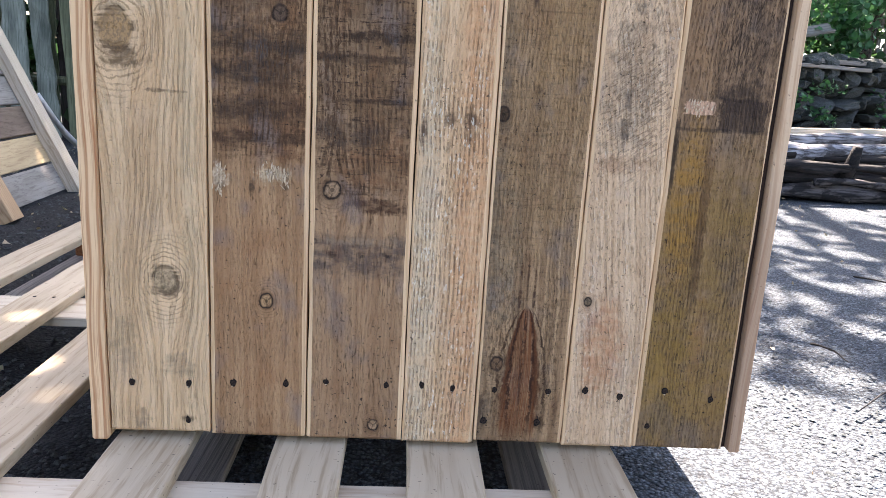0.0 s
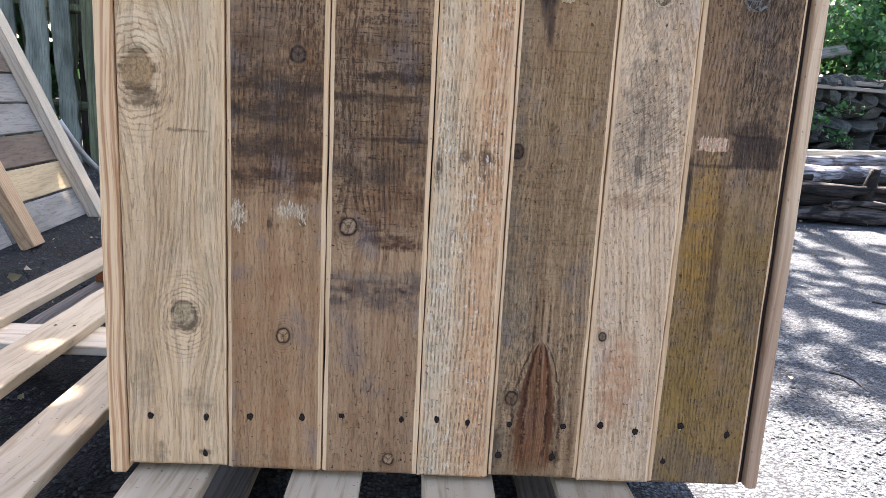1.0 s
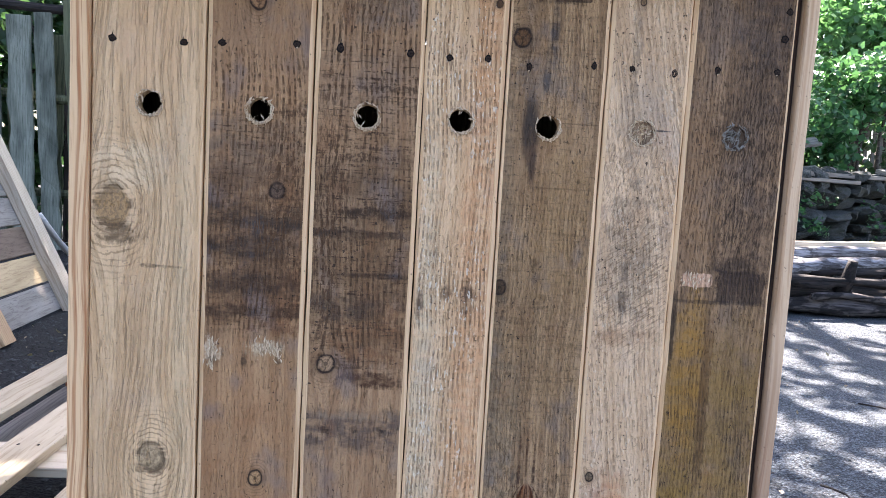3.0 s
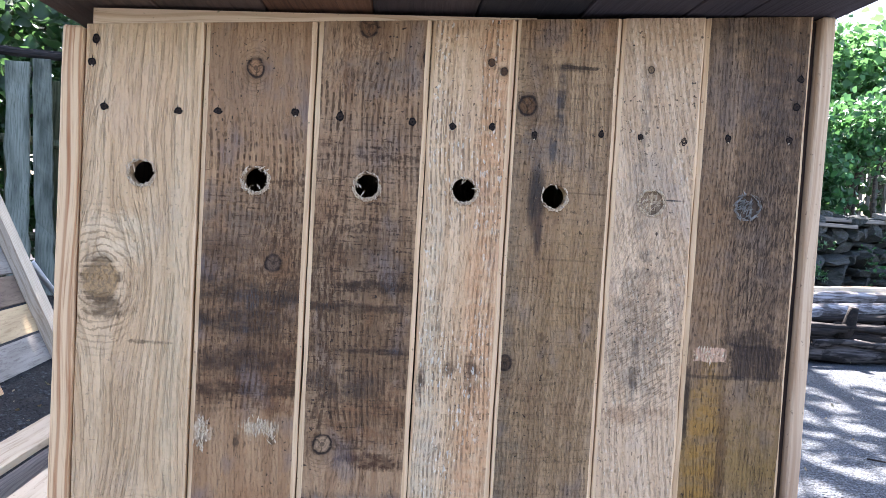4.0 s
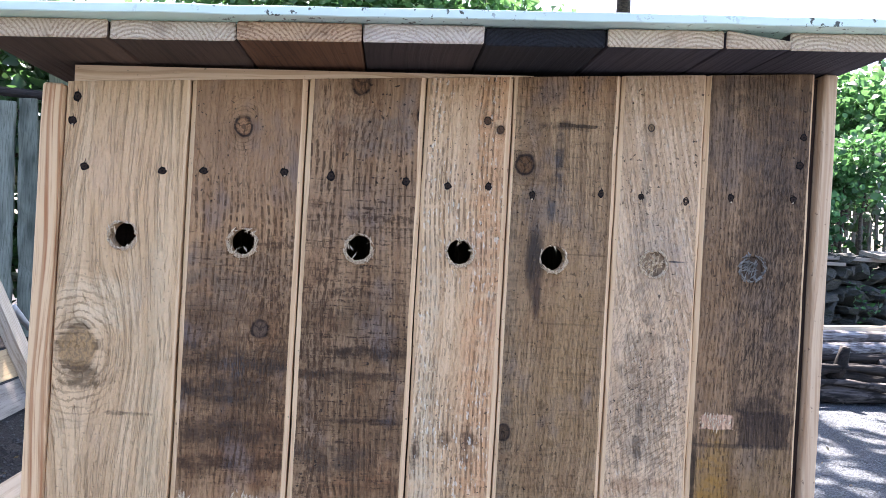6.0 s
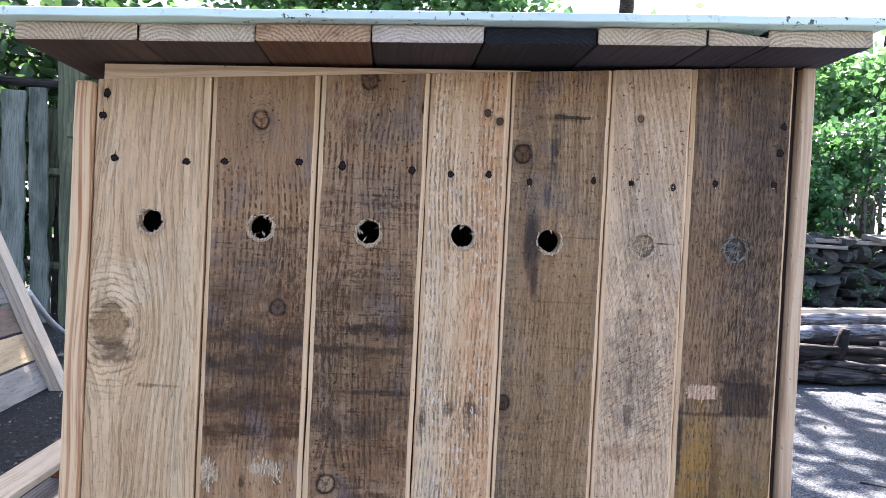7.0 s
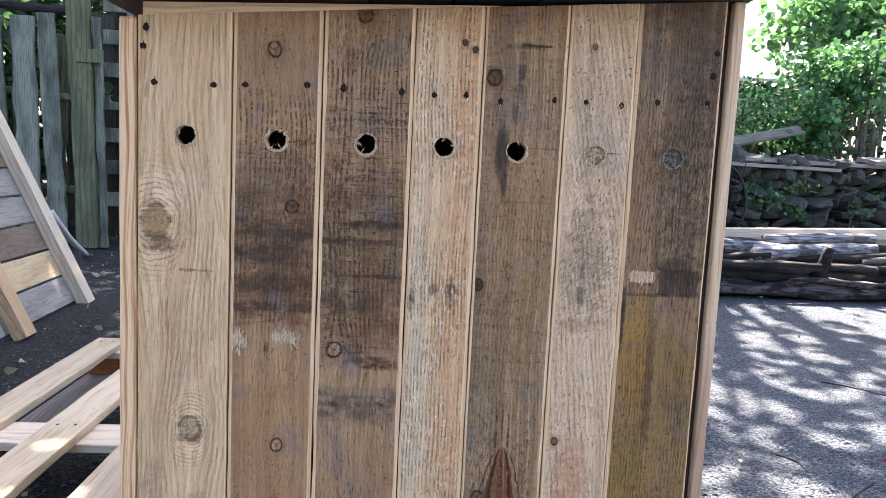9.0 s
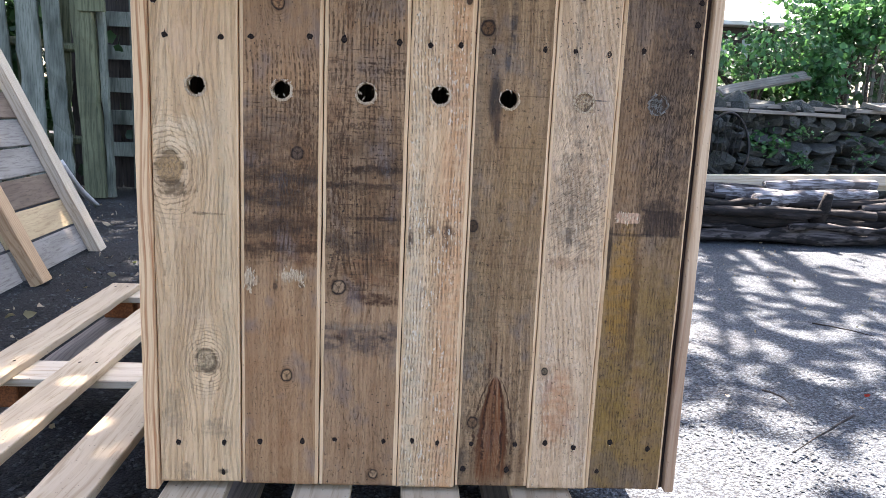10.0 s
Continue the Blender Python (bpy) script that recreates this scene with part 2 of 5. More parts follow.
    col = n.mix(n.step(grit, 0.30, 0.42, 0.4 * rough, 0), col, tuple(min(1, c * 1.35) for c in light[:3]) + (1,))
    # raised grain: short dark furrows between pale ridges
    furrow = n.noise(n.join(n.math("MULTIPLY", g, 330), seed + 21, n.math("MULTIPLY", z, 42)), 1.0, 3.0, 0.62)
    patch = n.step(n.noise(n.added(n.scaled(P, (18, 1, 9)), (seed, 6, seed)), 1.0, 4.0, 0.65), 0.44, 0.62, 0.1, 1.0)
    col = n.mix(n.math("MULTIPLY", n.step(furrow, 0.54, 0.64), n.math("MULTIPLY", patch, comb)), col, darker)
    col = n.mix(n.math("MULTIPLY", n.step(furrow, 0.34, 0.46, 1, 0), n.math("MULTIPLY", patch, comb * 0.45)), col, tuple(min(1, c * 1.15) for c in light[:3]) + (1,))
    speck = n.noise(n.added(P, (seed, seed, seed)), 190.0, 2.0)
    spz = n.math("MULTIPLY", n.step(speck, 0.66, 0.69), n.step(big, 0.42, 0.58))
    col = n.mix(n.math("MULTIPLY", spz, 0.85 if pores > 0.2 else 0.3), col, S(40, 30, 24))
    if pits:
        # small torn pits, thickest in drifts
        pit = n.noise(n.added(n.scaled(P, (210, 1, 120)), (seed, 3, seed + 9)), 1.0, 2.0, 0.5)
        drifts = n.step(n.noise(n.added(n.scaled(P, (24, 1, 8)), (seed + 60, 1, seed)), 1.0, 3.0, 0.6), 0.44, 0.6, 0.25, 1.0)
        pit = n.math("MULTIPLY", n.step(pit, 0.62, 0.68), drifts)
        col = n.mix(n.math("MULTIPLY", pit, pits), col, ink)
    if flecks:
        fl = n.noise(n.join(n.math("MULTIPLY", g, 300), seed + 17, n.math("MULTIPLY", z, 110)), 1.0, 2.0)
        fl = n.math("MULTIPLY", n.step(fl, 0.61, 0.66), n.step(where, 0.42, 0.56))
        col = n.mix(n.math("MULTIPLY", fl, flecks), col, S(236, 226, 206))
    if flame:
        # a pointed growth figure: nested arches in resin-stained wood
        fx0, top, low_z, half, fc, fd = flame
        down = n.math("DIVIDE", n.math("SUBTRACT", top, z), top - low_z)
        girth = n.math("MULTIPLY", n.math("POWER", n.math("MAXIMUM", down, 0.0001), 0.55), half)
        girth = n.math("MULTIPLY", girth, n.math("MULTIPLY_ADD", n.math("MULTIPLY", down, down), -0.35, 1.0))
        side = n.math("DIVIDE", n.math("ABSOLUTE", n.math("SUBTRACT", x, n.math("ADD", fx0, n.math("MULTIPLY", n.math("SUBTRACT", low, 0.5), 0.012)))), girth)
        side = n.math("ADD", side, n.math("MULTIPLY", rag0, 0.7))
        inside = n.math("MULTIPLY", n.step(side, 0.8, 1.05, 1, 0), n.step(down, 0.0, 0.04))
        inside = n.math("MULTIPLY", inside, n.step(down, 0.85, 1.1, 1, 0))
        streak = n.step(fine, 0.40, 0.62, 0.55, 1.0)
        col = n.mix(n.math("MULTIPLY", inside, n.math("MULTIPLY", streak, 0.85)), col, fc)
        shell = n.math("MULTIPLY", n.math("MULTIPLY", n.step(side, 0.5, 0.72), n.step(side, 0.92, 1.12, 1, 0)), n.math("MULTIPLY", n.step(down, 0.0, 0.04), n.step(down, 0.6, 1.0, 1, 0)))
        col = n.mix(n.math("MULTIPLY", shell, n.step(rag, 0.36, 0.5, 0.5, 0.85)), col, tuple(c * 0.5 for c in fc[:3]) + (1,))
        arcs = n.step(n.math("SINE", n.math("ADD", n.math("MULTIPLY", side, 9.5), n.math("MULTIPLY", down, 3.0))), 0.45, 0.9)
        arcs = n.math("MULTIPLY", arcs, n.math("MULTIPLY", n.step(side, 1.6, 2.3, 1, 0), n.step(down, -0.02, 0.06)))
        arcs = n.math("MULTIPLY", arcs, n.math("MULTIPLY", n.step(down, 0.75, 1.0, 1, 0), n.step(rag, 0.38, 0.55, 0.25, 1.0)))
        col = n.mix(n.math("MULTIPLY", arcs, 0.85), col, fd)
    for d, kc, rim, fall, dz, turn in near:
        arch = n.step(n.math("SINE", n.math("MULTIPLY", d, 17 if rim > 0.5 else 21)), 0.35, 0.9)
        arch = n.math("MULTIPLY", n.math("MULTIPLY", arch, n.step(fall, 0.25, 0.8)), n.step(cut, 0.36, 0.55, 0.15, 0.8))
        col = n.mix(n.math("MULTIPLY", arch, 0.45 if rim > 0.5 else 0.85), col, darker)
        kdark = tuple(c * 0.2 for c in kc[:3]) + (1,)
        if rim > 0.5:
            # a small round knot: brown heart, dark bark ring, cracks from its pith
            rings = n.step(n.math("SINE", n.math("MULTIPLY", d, 20)), -0.1, 0.9, 0, 0.6)
            kcol = n.mix(rings, tuple(c * 0.8 for c in kc[:3]) + (1,), tuple(c * 0.42 for c in kc[:3]) + (1,))
            crack = n.step(n.math("SINE", n.math("ADD", n.math("MULTIPLY", turn, 3), n.math("MULTIPLY", rag0, 9))), 0.80, 0.97)
            crack = n.math("MAXIMUM", crack, n.step(d, 0.12, 0.3, 1, 0))
            kcol = n.mix(n.math("MULTIPLY", crack, 0.85), kcol, kdark)
            kcol = n.mix(n.step(grit, 0.52, 0.62, 0, 0.5), kcol, kdark)
            halo = n.math("MULTIPLY", n.step(d, 1.0, 2.2, 0.45, 0), n.step(rag, 0.40, 0.58, 0.3, 1.0))
            col = n.mix(halo, col, tuple(c * 0.35 for c in dark[:3]) + (1,))
            col = n.mix(n.step(d, 0.85, 1.0, 0.92, 0), col, kcol)
            edge = n.math("MULTIPLY", n.step(d, 0.70, 0.88), n.step(d, 0.95, 1.18, 1, 0))
            edge = n.math("MULTIPLY", edge, n.step(cut, 0.34, 0.52, 0.5, 1.0))
            col = n.mix(n.math("MULTIPLY", edge, 0.95), col, S(34, 22, 15))
        else:
            rings = n.step(n.math("SINE", n.math("MULTIPLY", d, 26)), -0.3, 1, 0, 0.5)
            kc = tuple(c * 0.72 for c in kc[:3]) + (1,)
            kcol = n.mix(n.math("ADD", n.math("MULTIPLY", rings, rim), n.step(rag, 0.50, 0.60, 0, 0.7)), kc, kdark)
            kcol = n.mix(n.step(grit, 0.48, 0.56, 0, 0.85), kcol, kdark)
            col = n.mix(n.step(d, 0.80, 1.05, 0.72, 0), col, kcol)
            edge = n.math("MULTIPLY", n.step(d, 0.62, 0.9), n.step(d, 0.95, 1.3, 1, 0))
            col = n.mix(n.math("MULTIPLY", edge, n.step(cut, 0.40, 0.55, 0.0, 0.6)), col, S(60, 44, 28))
    h = n.math("ADD", n.math("MULTIPLY", fine, 0.8), n.math("MULTIPLY", mid, 0.8))
    h = n.math("SUBTRACT", h, n.math("MULTIPLY", n.step(pore, 0.58, 0.68), 0.8))
    h = n.math("SUBTRACT", h, n.math("ADD", n.math("MULTIPLY", line, 0.7), n.math("MULTIPLY", n.math("MULTIPLY", furrow, patch), 0.8)))
    return n.finish(col, 0.8, n.math("ADD", h, n.math("MULTIPLY", grit, 0.7)), 0.0030, spec=0.3)


def leaf_mat(name, a, b, glow=0.5):
    n = Net(name)
    r = n.random(island=True)
    col = n.mix(r, a, b)
    d = n.t.nodes.new("ShaderNodeBsdfPrincipled")
    n.put(d.inputs["Base Color"], col)
    d.inputs["Roughness"].default_value = 0.45
    tr = n.t.nodes.new("ShaderNodeBsdfTranslucent")
    n.put(tr.inputs[0], n.mix(0.4, col, S(136, 198, 112), "MIX"))
    m = n.t.nodes.new("ShaderNodeMixShader")
    m.inputs[0].default_value = glow
    n.t.links.new(d.outputs[0], m.inputs[1])
    n.t.links.new(tr.outputs[0], m.inputs[2])
    n.t.links.new(m.outputs[0], n.out.inputs[0])
    return n.mat


def gravel_mat():
    n = Net("gravel")
    P = n.coords()
    cells = n.voronoi(P, 135.0, "F1", "Color")
    c0, c1, c2 = n.split(cells)
    dist = n.voronoi(P, 135.0)
    big = n.noise(P, 1.3, 4.0, 0.6)
    fine = n.noise(P, 240.0, 2.0)
    col = n.mix(c0, S(40, 46, 53), S(102, 111, 119))
    col = n.mix(n.step(dist, 0.35, 0.75, 0, 0.8), col, S(28, 30, 34))
    col = n.mix(n.step(big, 0.5, 0.75, 0, 0.4), col, S(78, 76, 76))
    col = n.mix(n.step(fine, 0.6, 0.75, 0, 0.5), col, S(168, 166, 164))
    # ground under and beyond the pallet is coloured darker: painted shade besides moist soil
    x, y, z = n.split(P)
    shade_damp = n.step(n.math("ADD", x, n.math("MULTIPLY", big, 0.5)), -0.35, 0.25, 0.9, 0.0)
    col = n.mix(shade_damp, col, S(17, 17, 18))
    return n.finish(col, 0.9, n.math("SUBTRACT", n.math("MULTIPLY", c1, 0.5), dist), 0.005)


def stone_mat(name, a, b, moss):
    n = Net(name)
    P = n.coords()
    f = n.noise(P, 26.0, 5.0, 0.6)
    g = n.noise(P, 5.0, 3.0)
    col = n.mix(n.step(f, 0.35, 0.7), a, b)
    col = n.mix(n.math("MULTIPLY", n.random(), 0.7), col, S(40, 42, 40))
    col = n.mix(n.math("MULTIPLY", n.random(island=True), 0.4), col, S(70, 72, 66))
    col = n.mix(n.step(g, 0.5, 0.66, 0, 0.6), col, moss)
    return n.finish(col, 0.9, f, 0.012)


def bark(name, light, dark, patch):
    """Weathered log: streaks along x and pale patches."""
    n = Net(name)
    x, y, z = n.split(n.coords())
    o = n.math("MULTIPLY", n.random(), 19.0)
    s = n.noise(n.join(n.math("ADD", n.math("MULTIPLY", x, 5), o), n.math("MULTIPLY", y, 60), n.math("MULTIPLY", z, 60)), 1.0, 3.0, 0.6)
    p = n.noise(n.join(n.math("ADD", n.math("MULTIPLY", x, 7), o), n.math("MULTIPLY", y, 14), n.math("MULTIPLY", z, 14)), 1.0, 4.0, 0.6)
    col = n.mix(n.step(s, 0.35, 0.68), light, dark)
    col = n.mix(n.step(p, 0.5, 0.6, 0, patch), col, dark)
    return n.finish(col, 0.85, n.math("ADD", s, p), 0.008)


M_PALE = wood("fresh_cut_pine", S(222, 190, 152), S(192, 154, 114), "z", 90, 0.15)
M_TRIM_L = wood("red_grained_pine", S(222, 187, 146), S(158, 96, 56), "z", 105, 0.1, False, 0.0, 0.6)
M_TRIM_R = wood("tan_pine", S(204, 176, 146), S(172, 136, 104), "z", 90, 0.2, foot=(0.50, S(122, 88, 68)))
M_BATTEN = wood("batten_pine", S(220, 192, 158), S(182, 144, 106), "x", 100, 0.15)
M_INSIDE = wood("inside_wood", S(120, 98, 76), S(80, 62, 46), "z", 100, 0.4)
M_SCREW = plain("rusty_screw_steel", S(52, 37, 29), 0.85, 0.0, 900.0, 0.6)
# near-black: crushed fibre plus the shade of countersink and slot put in colour
M_CRUSHED_SHADED = plain("crushed_shaded_wood", S(22, 14, 10), 0.95, 0.0, 700.0, 0.5)
M_TORN = wood("torn_fibre", S(222, 202, 174), S(172, 142, 112), "z", 300, 0.2)


def sheet_mat():
    """Thin white plastic that lets light through, flecked with dirt."""
    n = Net("white_sheet")
    P = n.coords()
    f = n.noise(P, 120.0, 3.0, 0.6)
    g = n.noise(P, 6.0, 2.0)
    dirt = n.math("MULTIPLY", n.step(f, 0.60, 0.66), n.step(g, 0.42, 0.56))
    col = n.mix(dirt, S(206, 224, 216), S(70, 74, 62))
    a = n.t.nodes.new("ShaderNodeBsdfPrincipled")
    n.put(a.inputs["Base Color"], col)
    a.inputs["Roughness"].default_value = 0.35
    b = n.t.nodes.new("ShaderNodeBsdfTranslucent")
    n.put(b.inputs[0], col)
    m = n.t.nodes.new("ShaderNodeMixShader")
    m.inputs[0].default_value = 0.1
    n.t.links.new(a.outputs[0], m.inputs[1])
    n.t.links.new(b.outputs[0], m.inputs[2])
    n.t.links.new(m.outputs[0], n.out.inputs[0])
    return n.mat


M_WHITE = sheet_mat()
M_SLAT = wood("pallet_pine", S(207, 188, 159), S(162, 138, 107), "y", 30, 0.35, True, 0.25, 0.2)
M_CROSS = wood("pallet_cross_pine", S(212, 198, 174), S(176, 152, 126), "x", 40, 0.25, True, 0.0, 0.2)
M_BLOCK = plain("pressed_chip_block", S(150, 92, 56), 0.9, 0.0, 180.0, 0.5)
M_SKID = wood("grey_skid", S(150, 140, 130), S(100, 90, 82), "y", 80, 0.4)
M_STILE = wood("frame_pine", S(206, 192, 170), S(160, 140, 116), "y", 80, 0.35)
M_STILE2 = wood("frame_pine_tan", S(196, 164, 128), S(150, 112, 78), "y", 80, 0.3)
M_GREYB = wood("grey_weathered_board", S(150, 144, 136), S(104, 96, 88), "x", 70, 0.5, True, 0.3, 0.15)
M_TANB = wood("tan_board", S(196, 172, 134), S(156, 128, 96), "x", 70, 0.3, True, 0.0, 0.15)
M_BROWNB = wood("brown_board", S(128, 110, 94), S(84, 68, 56), "x", 70, 0.5, True, 0.0, 0.2)
M_FENCE = wood("silvered_fence_board", S(140, 146, 134), S(62, 72, 62), "z", 55, 0.85, True, 0.4, 0.2)
M_POST = wood("mossy_post", S(106, 110, 84), S(58, 64, 46), "z", 30, 0.5)
M_PLANK = wood("old_grey_plank", S(150, 146, 138), S(92, 88, 84), "x", 60, 0.5, True, 0.3)
M_BEAM = wood("pale_beam", S(200, 188, 168), S(166, 148, 124), "x", 60, 0.2)
M_LOGP = bark("peeled_log", S(150, 150, 154), S(52, 48, 48), 0.8)
M_LOGD = bark("dark_log", S(44, 38, 35), S(10, 8, 8), 0.8)
M_LOGG = bark("grey_log", S(92, 86, 84), S(16, 13, 13), 0.9)
M_GRAVEL = gravel_mat()
M_PEBBLE = stone_mat("pebble", S(58, 65, 72), S(140, 149, 156), S(66, 72, 76))
# darker copy of the pebble colour, with the shade under the pallet in it
M_PEBBLE_SHADED = stone_mat("shaded_damp_pebble", S(20, 21, 23), S(104, 110, 118), S(26, 25, 24))
M_STONE = stone_mat("wall_stone", S(38, 44, 46), S(104, 112, 116), S(40, 50, 38))
M_SOIL = plain("dark_soil", S(58, 50, 42), 0.95, 0.0, 30.0, 0.5)
M_LITTER = leaf_mat("dry_leaf", S(172, 158, 134), S(120, 96, 70), 0.1)
M_LEAF = leaf_mat("bright_leaf", S(20, 60, 44), S(70, 126, 72), 0.22)
M_LEAFD = leaf_mat("dark_leaf", S(20, 44, 28), S(42, 72, 40), 0.2)
M_LEAFC = leaf_mat("canopy_leaf", S(34, 78, 50), S(88, 134, 82), 0.33)
M_TRUNK = bark("trunk_bark", S(84, 76, 66), S(40, 34, 30), 0.4)
M_WIRE = plain("black_wire", S(28, 28, 30), 0.5, 0.2)
M_SHED = wood("dark_shed_wall", S(70, 64, 60), S(44, 40, 38), "z", 40, 0.4)
M_ROOF = plain("pale_roof", S(214, 218, 220), 0.5, 0.0, 8.0, 0.1)
M_TARP = plain("white_tarp", S(224, 226, 226), 0.5, 0.0, 12.0, 0.12)
M_PICKET = wood("grey_picket", S(112, 110, 102), S(64, 62, 58), "z", 50, 0.4)

FACES = []
KN, ST = [], []
ST.append((-0.31, 0.9, 0.06, 0.07, W(216, 178, 146), 0.5, 1.0))
ST.append((-0.27, 0.55, 0.012, 0.3, W(196, 176, 148), 0.5, 1.2))
ST.append((-0.30, 0.617, 0.022, 0.0022, W(86, 66, 48), 0.85, 2.6))
ST.append((-0.338, 0.745, 0.05, 0.035, W(228, 208, 182), 0.6, 0.9))
KN.append((-0.357, 0.69, 0.024, W(178, 140, 92), 0.9, 0.15))
KN.append((-0.302, 0.362, 0.018, W(206, 182, 150), 0.8, 0.15))
ST.append((-0.352, 0.657, 0.034, 0.014, W(88, 70, 48), 0.85, 1.5))
ST.append((-0.302, 0.347, 0.019, 0.009, W(80, 64, 48), 0.9, 1.2))
ST.append((-0.287, 0.235, 0.024, 0.02, W(130, 118, 104), 0.5, 1.4))
ST.append((-0.36, 0.27, 0.02, 0.04, W(150, 134, 112), 0.5, 1.5))
ST.append((-0.34, 0.155, 0.012, 0.02, W(104, 88, 72), 0.5, 2.2))
ST.append((-0.275, 0.157, 0.01, 0.006, W(86, 70, 56), 0.8, 1.4))
ST.append((-0.325, 0.48, 0.05, 0.09, W(192, 160, 128), 0.5, 0.8))
FACES.append(board_face('face_cream_pine', S(225, 190, 149), S(202, 161, 118), 60, seed=1.3, saw=0.0, pores=0.1, blotch=0.14, lines=105.0, line_ink=0.2, dash=0.3, rough=0.13, comb=0.14, tint=0.12, pore_z=30.0, pore_cut=0.64, knots=KN, stains=ST))
KN, ST = [], []
ST.append((-0.15, 0.58, 0.05, 0.05, W(124, 78, 50), 0.7, 1.6))
ST.append((-0.2, 0.75, 0.06, 0.05, W(112, 100, 92), 0.6, 1.6))
ST.append((-0.176, 0.93, 0.3, 0.08, W(146, 118, 98), 0.6, 0.8))
KN.append((-0.181, 0.959, 0.0105, W(176, 134, 102), 0.7, 0.9))
KN.append((-0.149, 0.722, 0.01, W(104, 84, 72), 0.8, 0.9))
KN.append((-0.165, 0.338, 0.0095, W(196, 158, 120), 0.7, 0.9))
ST.append((-0.176, 0.66, 0.3, 0.14, W(98, 74, 56), 0.85, 0.5))
ST.append((-0.176, 0.685, 0.3, 0.018, W(58, 48, 42), 0.9, 1.0))
ST.append((-0.19, 0.65, 0.075, 0.022, W(58, 49, 45), 0.9, 1.1))
ST.append((-0.18, 0.6, 0.08, 0.016, W(62, 48, 40), 0.85, 1.3))
ST.append((-0.176, 0.563, 0.3, 0.009, W(50, 34, 26), 0.8, 1.0))
ST.append((-0.176, 0.79, 0.3, 0.035, W(120, 102, 88), 0.5, 0.9))
ST.append((-0.226, 0.508, 0.01, 0.018, W(222, 206, 186), 0.9, 1.9))
ST.append((-0.158, 0.514, 0.022, 0.013, W(216, 198, 174), 0.85, 1.9))
ST.append((-0.14, 0.508, 0.004, 0.014, W(60, 46, 38), 0.8, 1.0))
ST.append((-0.185, 0.497, 0.005, 0.012, W(56, 44, 36), 0.8, 1.3))
ST.append((-0.226, 0.497, 0.006, 0.008, W(54, 42, 34), 0.85, 1.0))
ST.append((-0.176, 0.33, 0.3, 0.15, W(166, 126, 94), 0.45, 0.7))
FACES.append(board_face('face_brown_stained', W(182, 147, 115), W(146, 108, 78), 90, seed=7.1, saw=0.85, saw_band=(0.52, 0.86), pores=0.6, blotch=0.25, lines=140.0, line_ink=0.8, dash=0.9, quiet=0.2, rough=0.28, tint=0.7, hatch=[(-0.14, 0.70, 0.045, 0.19, 90.0, 0.85), (-0.2, 0.64, 0.05, 0.1, 90.0, 0.4)], knots=KN, stains=ST))
KN, ST = [], []
ST.append((-0.02, 0.54, 0.06, 0.05, W(132, 86, 56), 0.7, 1.5))
ST.append((-0.06, 0.72, 0.05, 0.06, W(118, 106, 96), 0.6, 1.6))
ST.append((-0.01, 0.63, 0.05, 0.04, W(128, 96, 70), 0.6, 1.5))
ST.append((-0.037, 0.87, 0.3, 0.05, W(136, 114, 98), 0.5, 0.8))
KN.append((-0.046, 1.019, 0.012, W(126, 92, 66), 0.6, 0.9))
KN.append((0.03, 0.984, 0.008, W(92, 74, 60), 0.6, 0.9))
KN.append((-0.078, 0.498, 0.0115, W(176, 146, 120), 0.9, 0.9))
KN.append((-0.011, 0.156, 0.008, W(192, 158, 128), 0.6, 0.9))
ST.append((-0.03, 0.96, 0.055, 0.03, W(118, 108, 102), 0.5, 1.5))
ST.append((-0.037, 0.65, 0.3, 0.17, W(108, 84, 62), 0.85, 0.5))
ST.append((-0.02, 0.7, 0.062, 0.008, W(46, 36, 30), 0.9, 1.2))
ST.append((-0.037, 0.672, 0.3, 0.006, W(50, 38, 30), 0.85, 1.2))
ST.append((-0.01, 0.618, 0.06, 0.004, W(44, 32, 26), 0.9, 1.0))
ST.append((-0.055, 0.575, 0.05, 0.024, W(66, 57, 52), 0.85, 1.2))
ST.append((-0.01, 0.478, 0.05, 0.011, W(62, 36, 22), 0.92, 1.5))
ST.append((-0.045, 0.495, 0.015, 0.02, W(98, 66, 46), 0.6, 1.3))
ST.append((-0.036, 0.408, 0.3, 0.032, W(88, 77, 74), 0.85, 0.8))
ST.append((-0.036, 0.428, 0.05, 0.006, W(170, 150, 130), 0.4, 1.6))
ST.append((-0.075, 0.41, 0.006, 0.006, W(34, 28, 26), 0.9, 1.0))
ST.append((-0.037, 0.41, 0.005, 0.005, W(34, 28, 26), 0.9, 1.0))
ST.append((0.0, 0.412, 0.006, 0.006, W(34, 28, 26), 0.9, 1.0))
ST.append((-0.036, 0.24, 0.3, 0.13, W(160, 126, 98), 0.55, 0.8))
FACES.append(board_face('face_brown_sawn', W(178, 146, 117), W(138, 103, 77), 90, seed=12.6, saw=0.95, saw_band=(0.47, 0.93), pores=0.65, blotch=0.25, lines=135.0, line_ink=0.8, dash=0.9, quiet=0.25, rough=0.3, tint=0.7, hatch=[(-0.085, 0.69, 0.03, 0.22, 90.0, 0.9), (0.0, 0.62, 0.05, 0.16, 90.0, 0.45), (-0.06, 0.97, 0.06, 0.06, 80.0, 0.5)], knots=KN, stains=ST))
KN, ST = [], []
KN.append((0.107, 0.985, 0.0042, W(84, 58, 40), 0.6, 0.9))
KN.append((0.123, 0.975, 0.0048, W(80, 56, 40), 0.6, 0.9))
ST.append((0.115, 0.45, 0.028, 1.2, W(204, 146, 104), 0.52, 0.5))
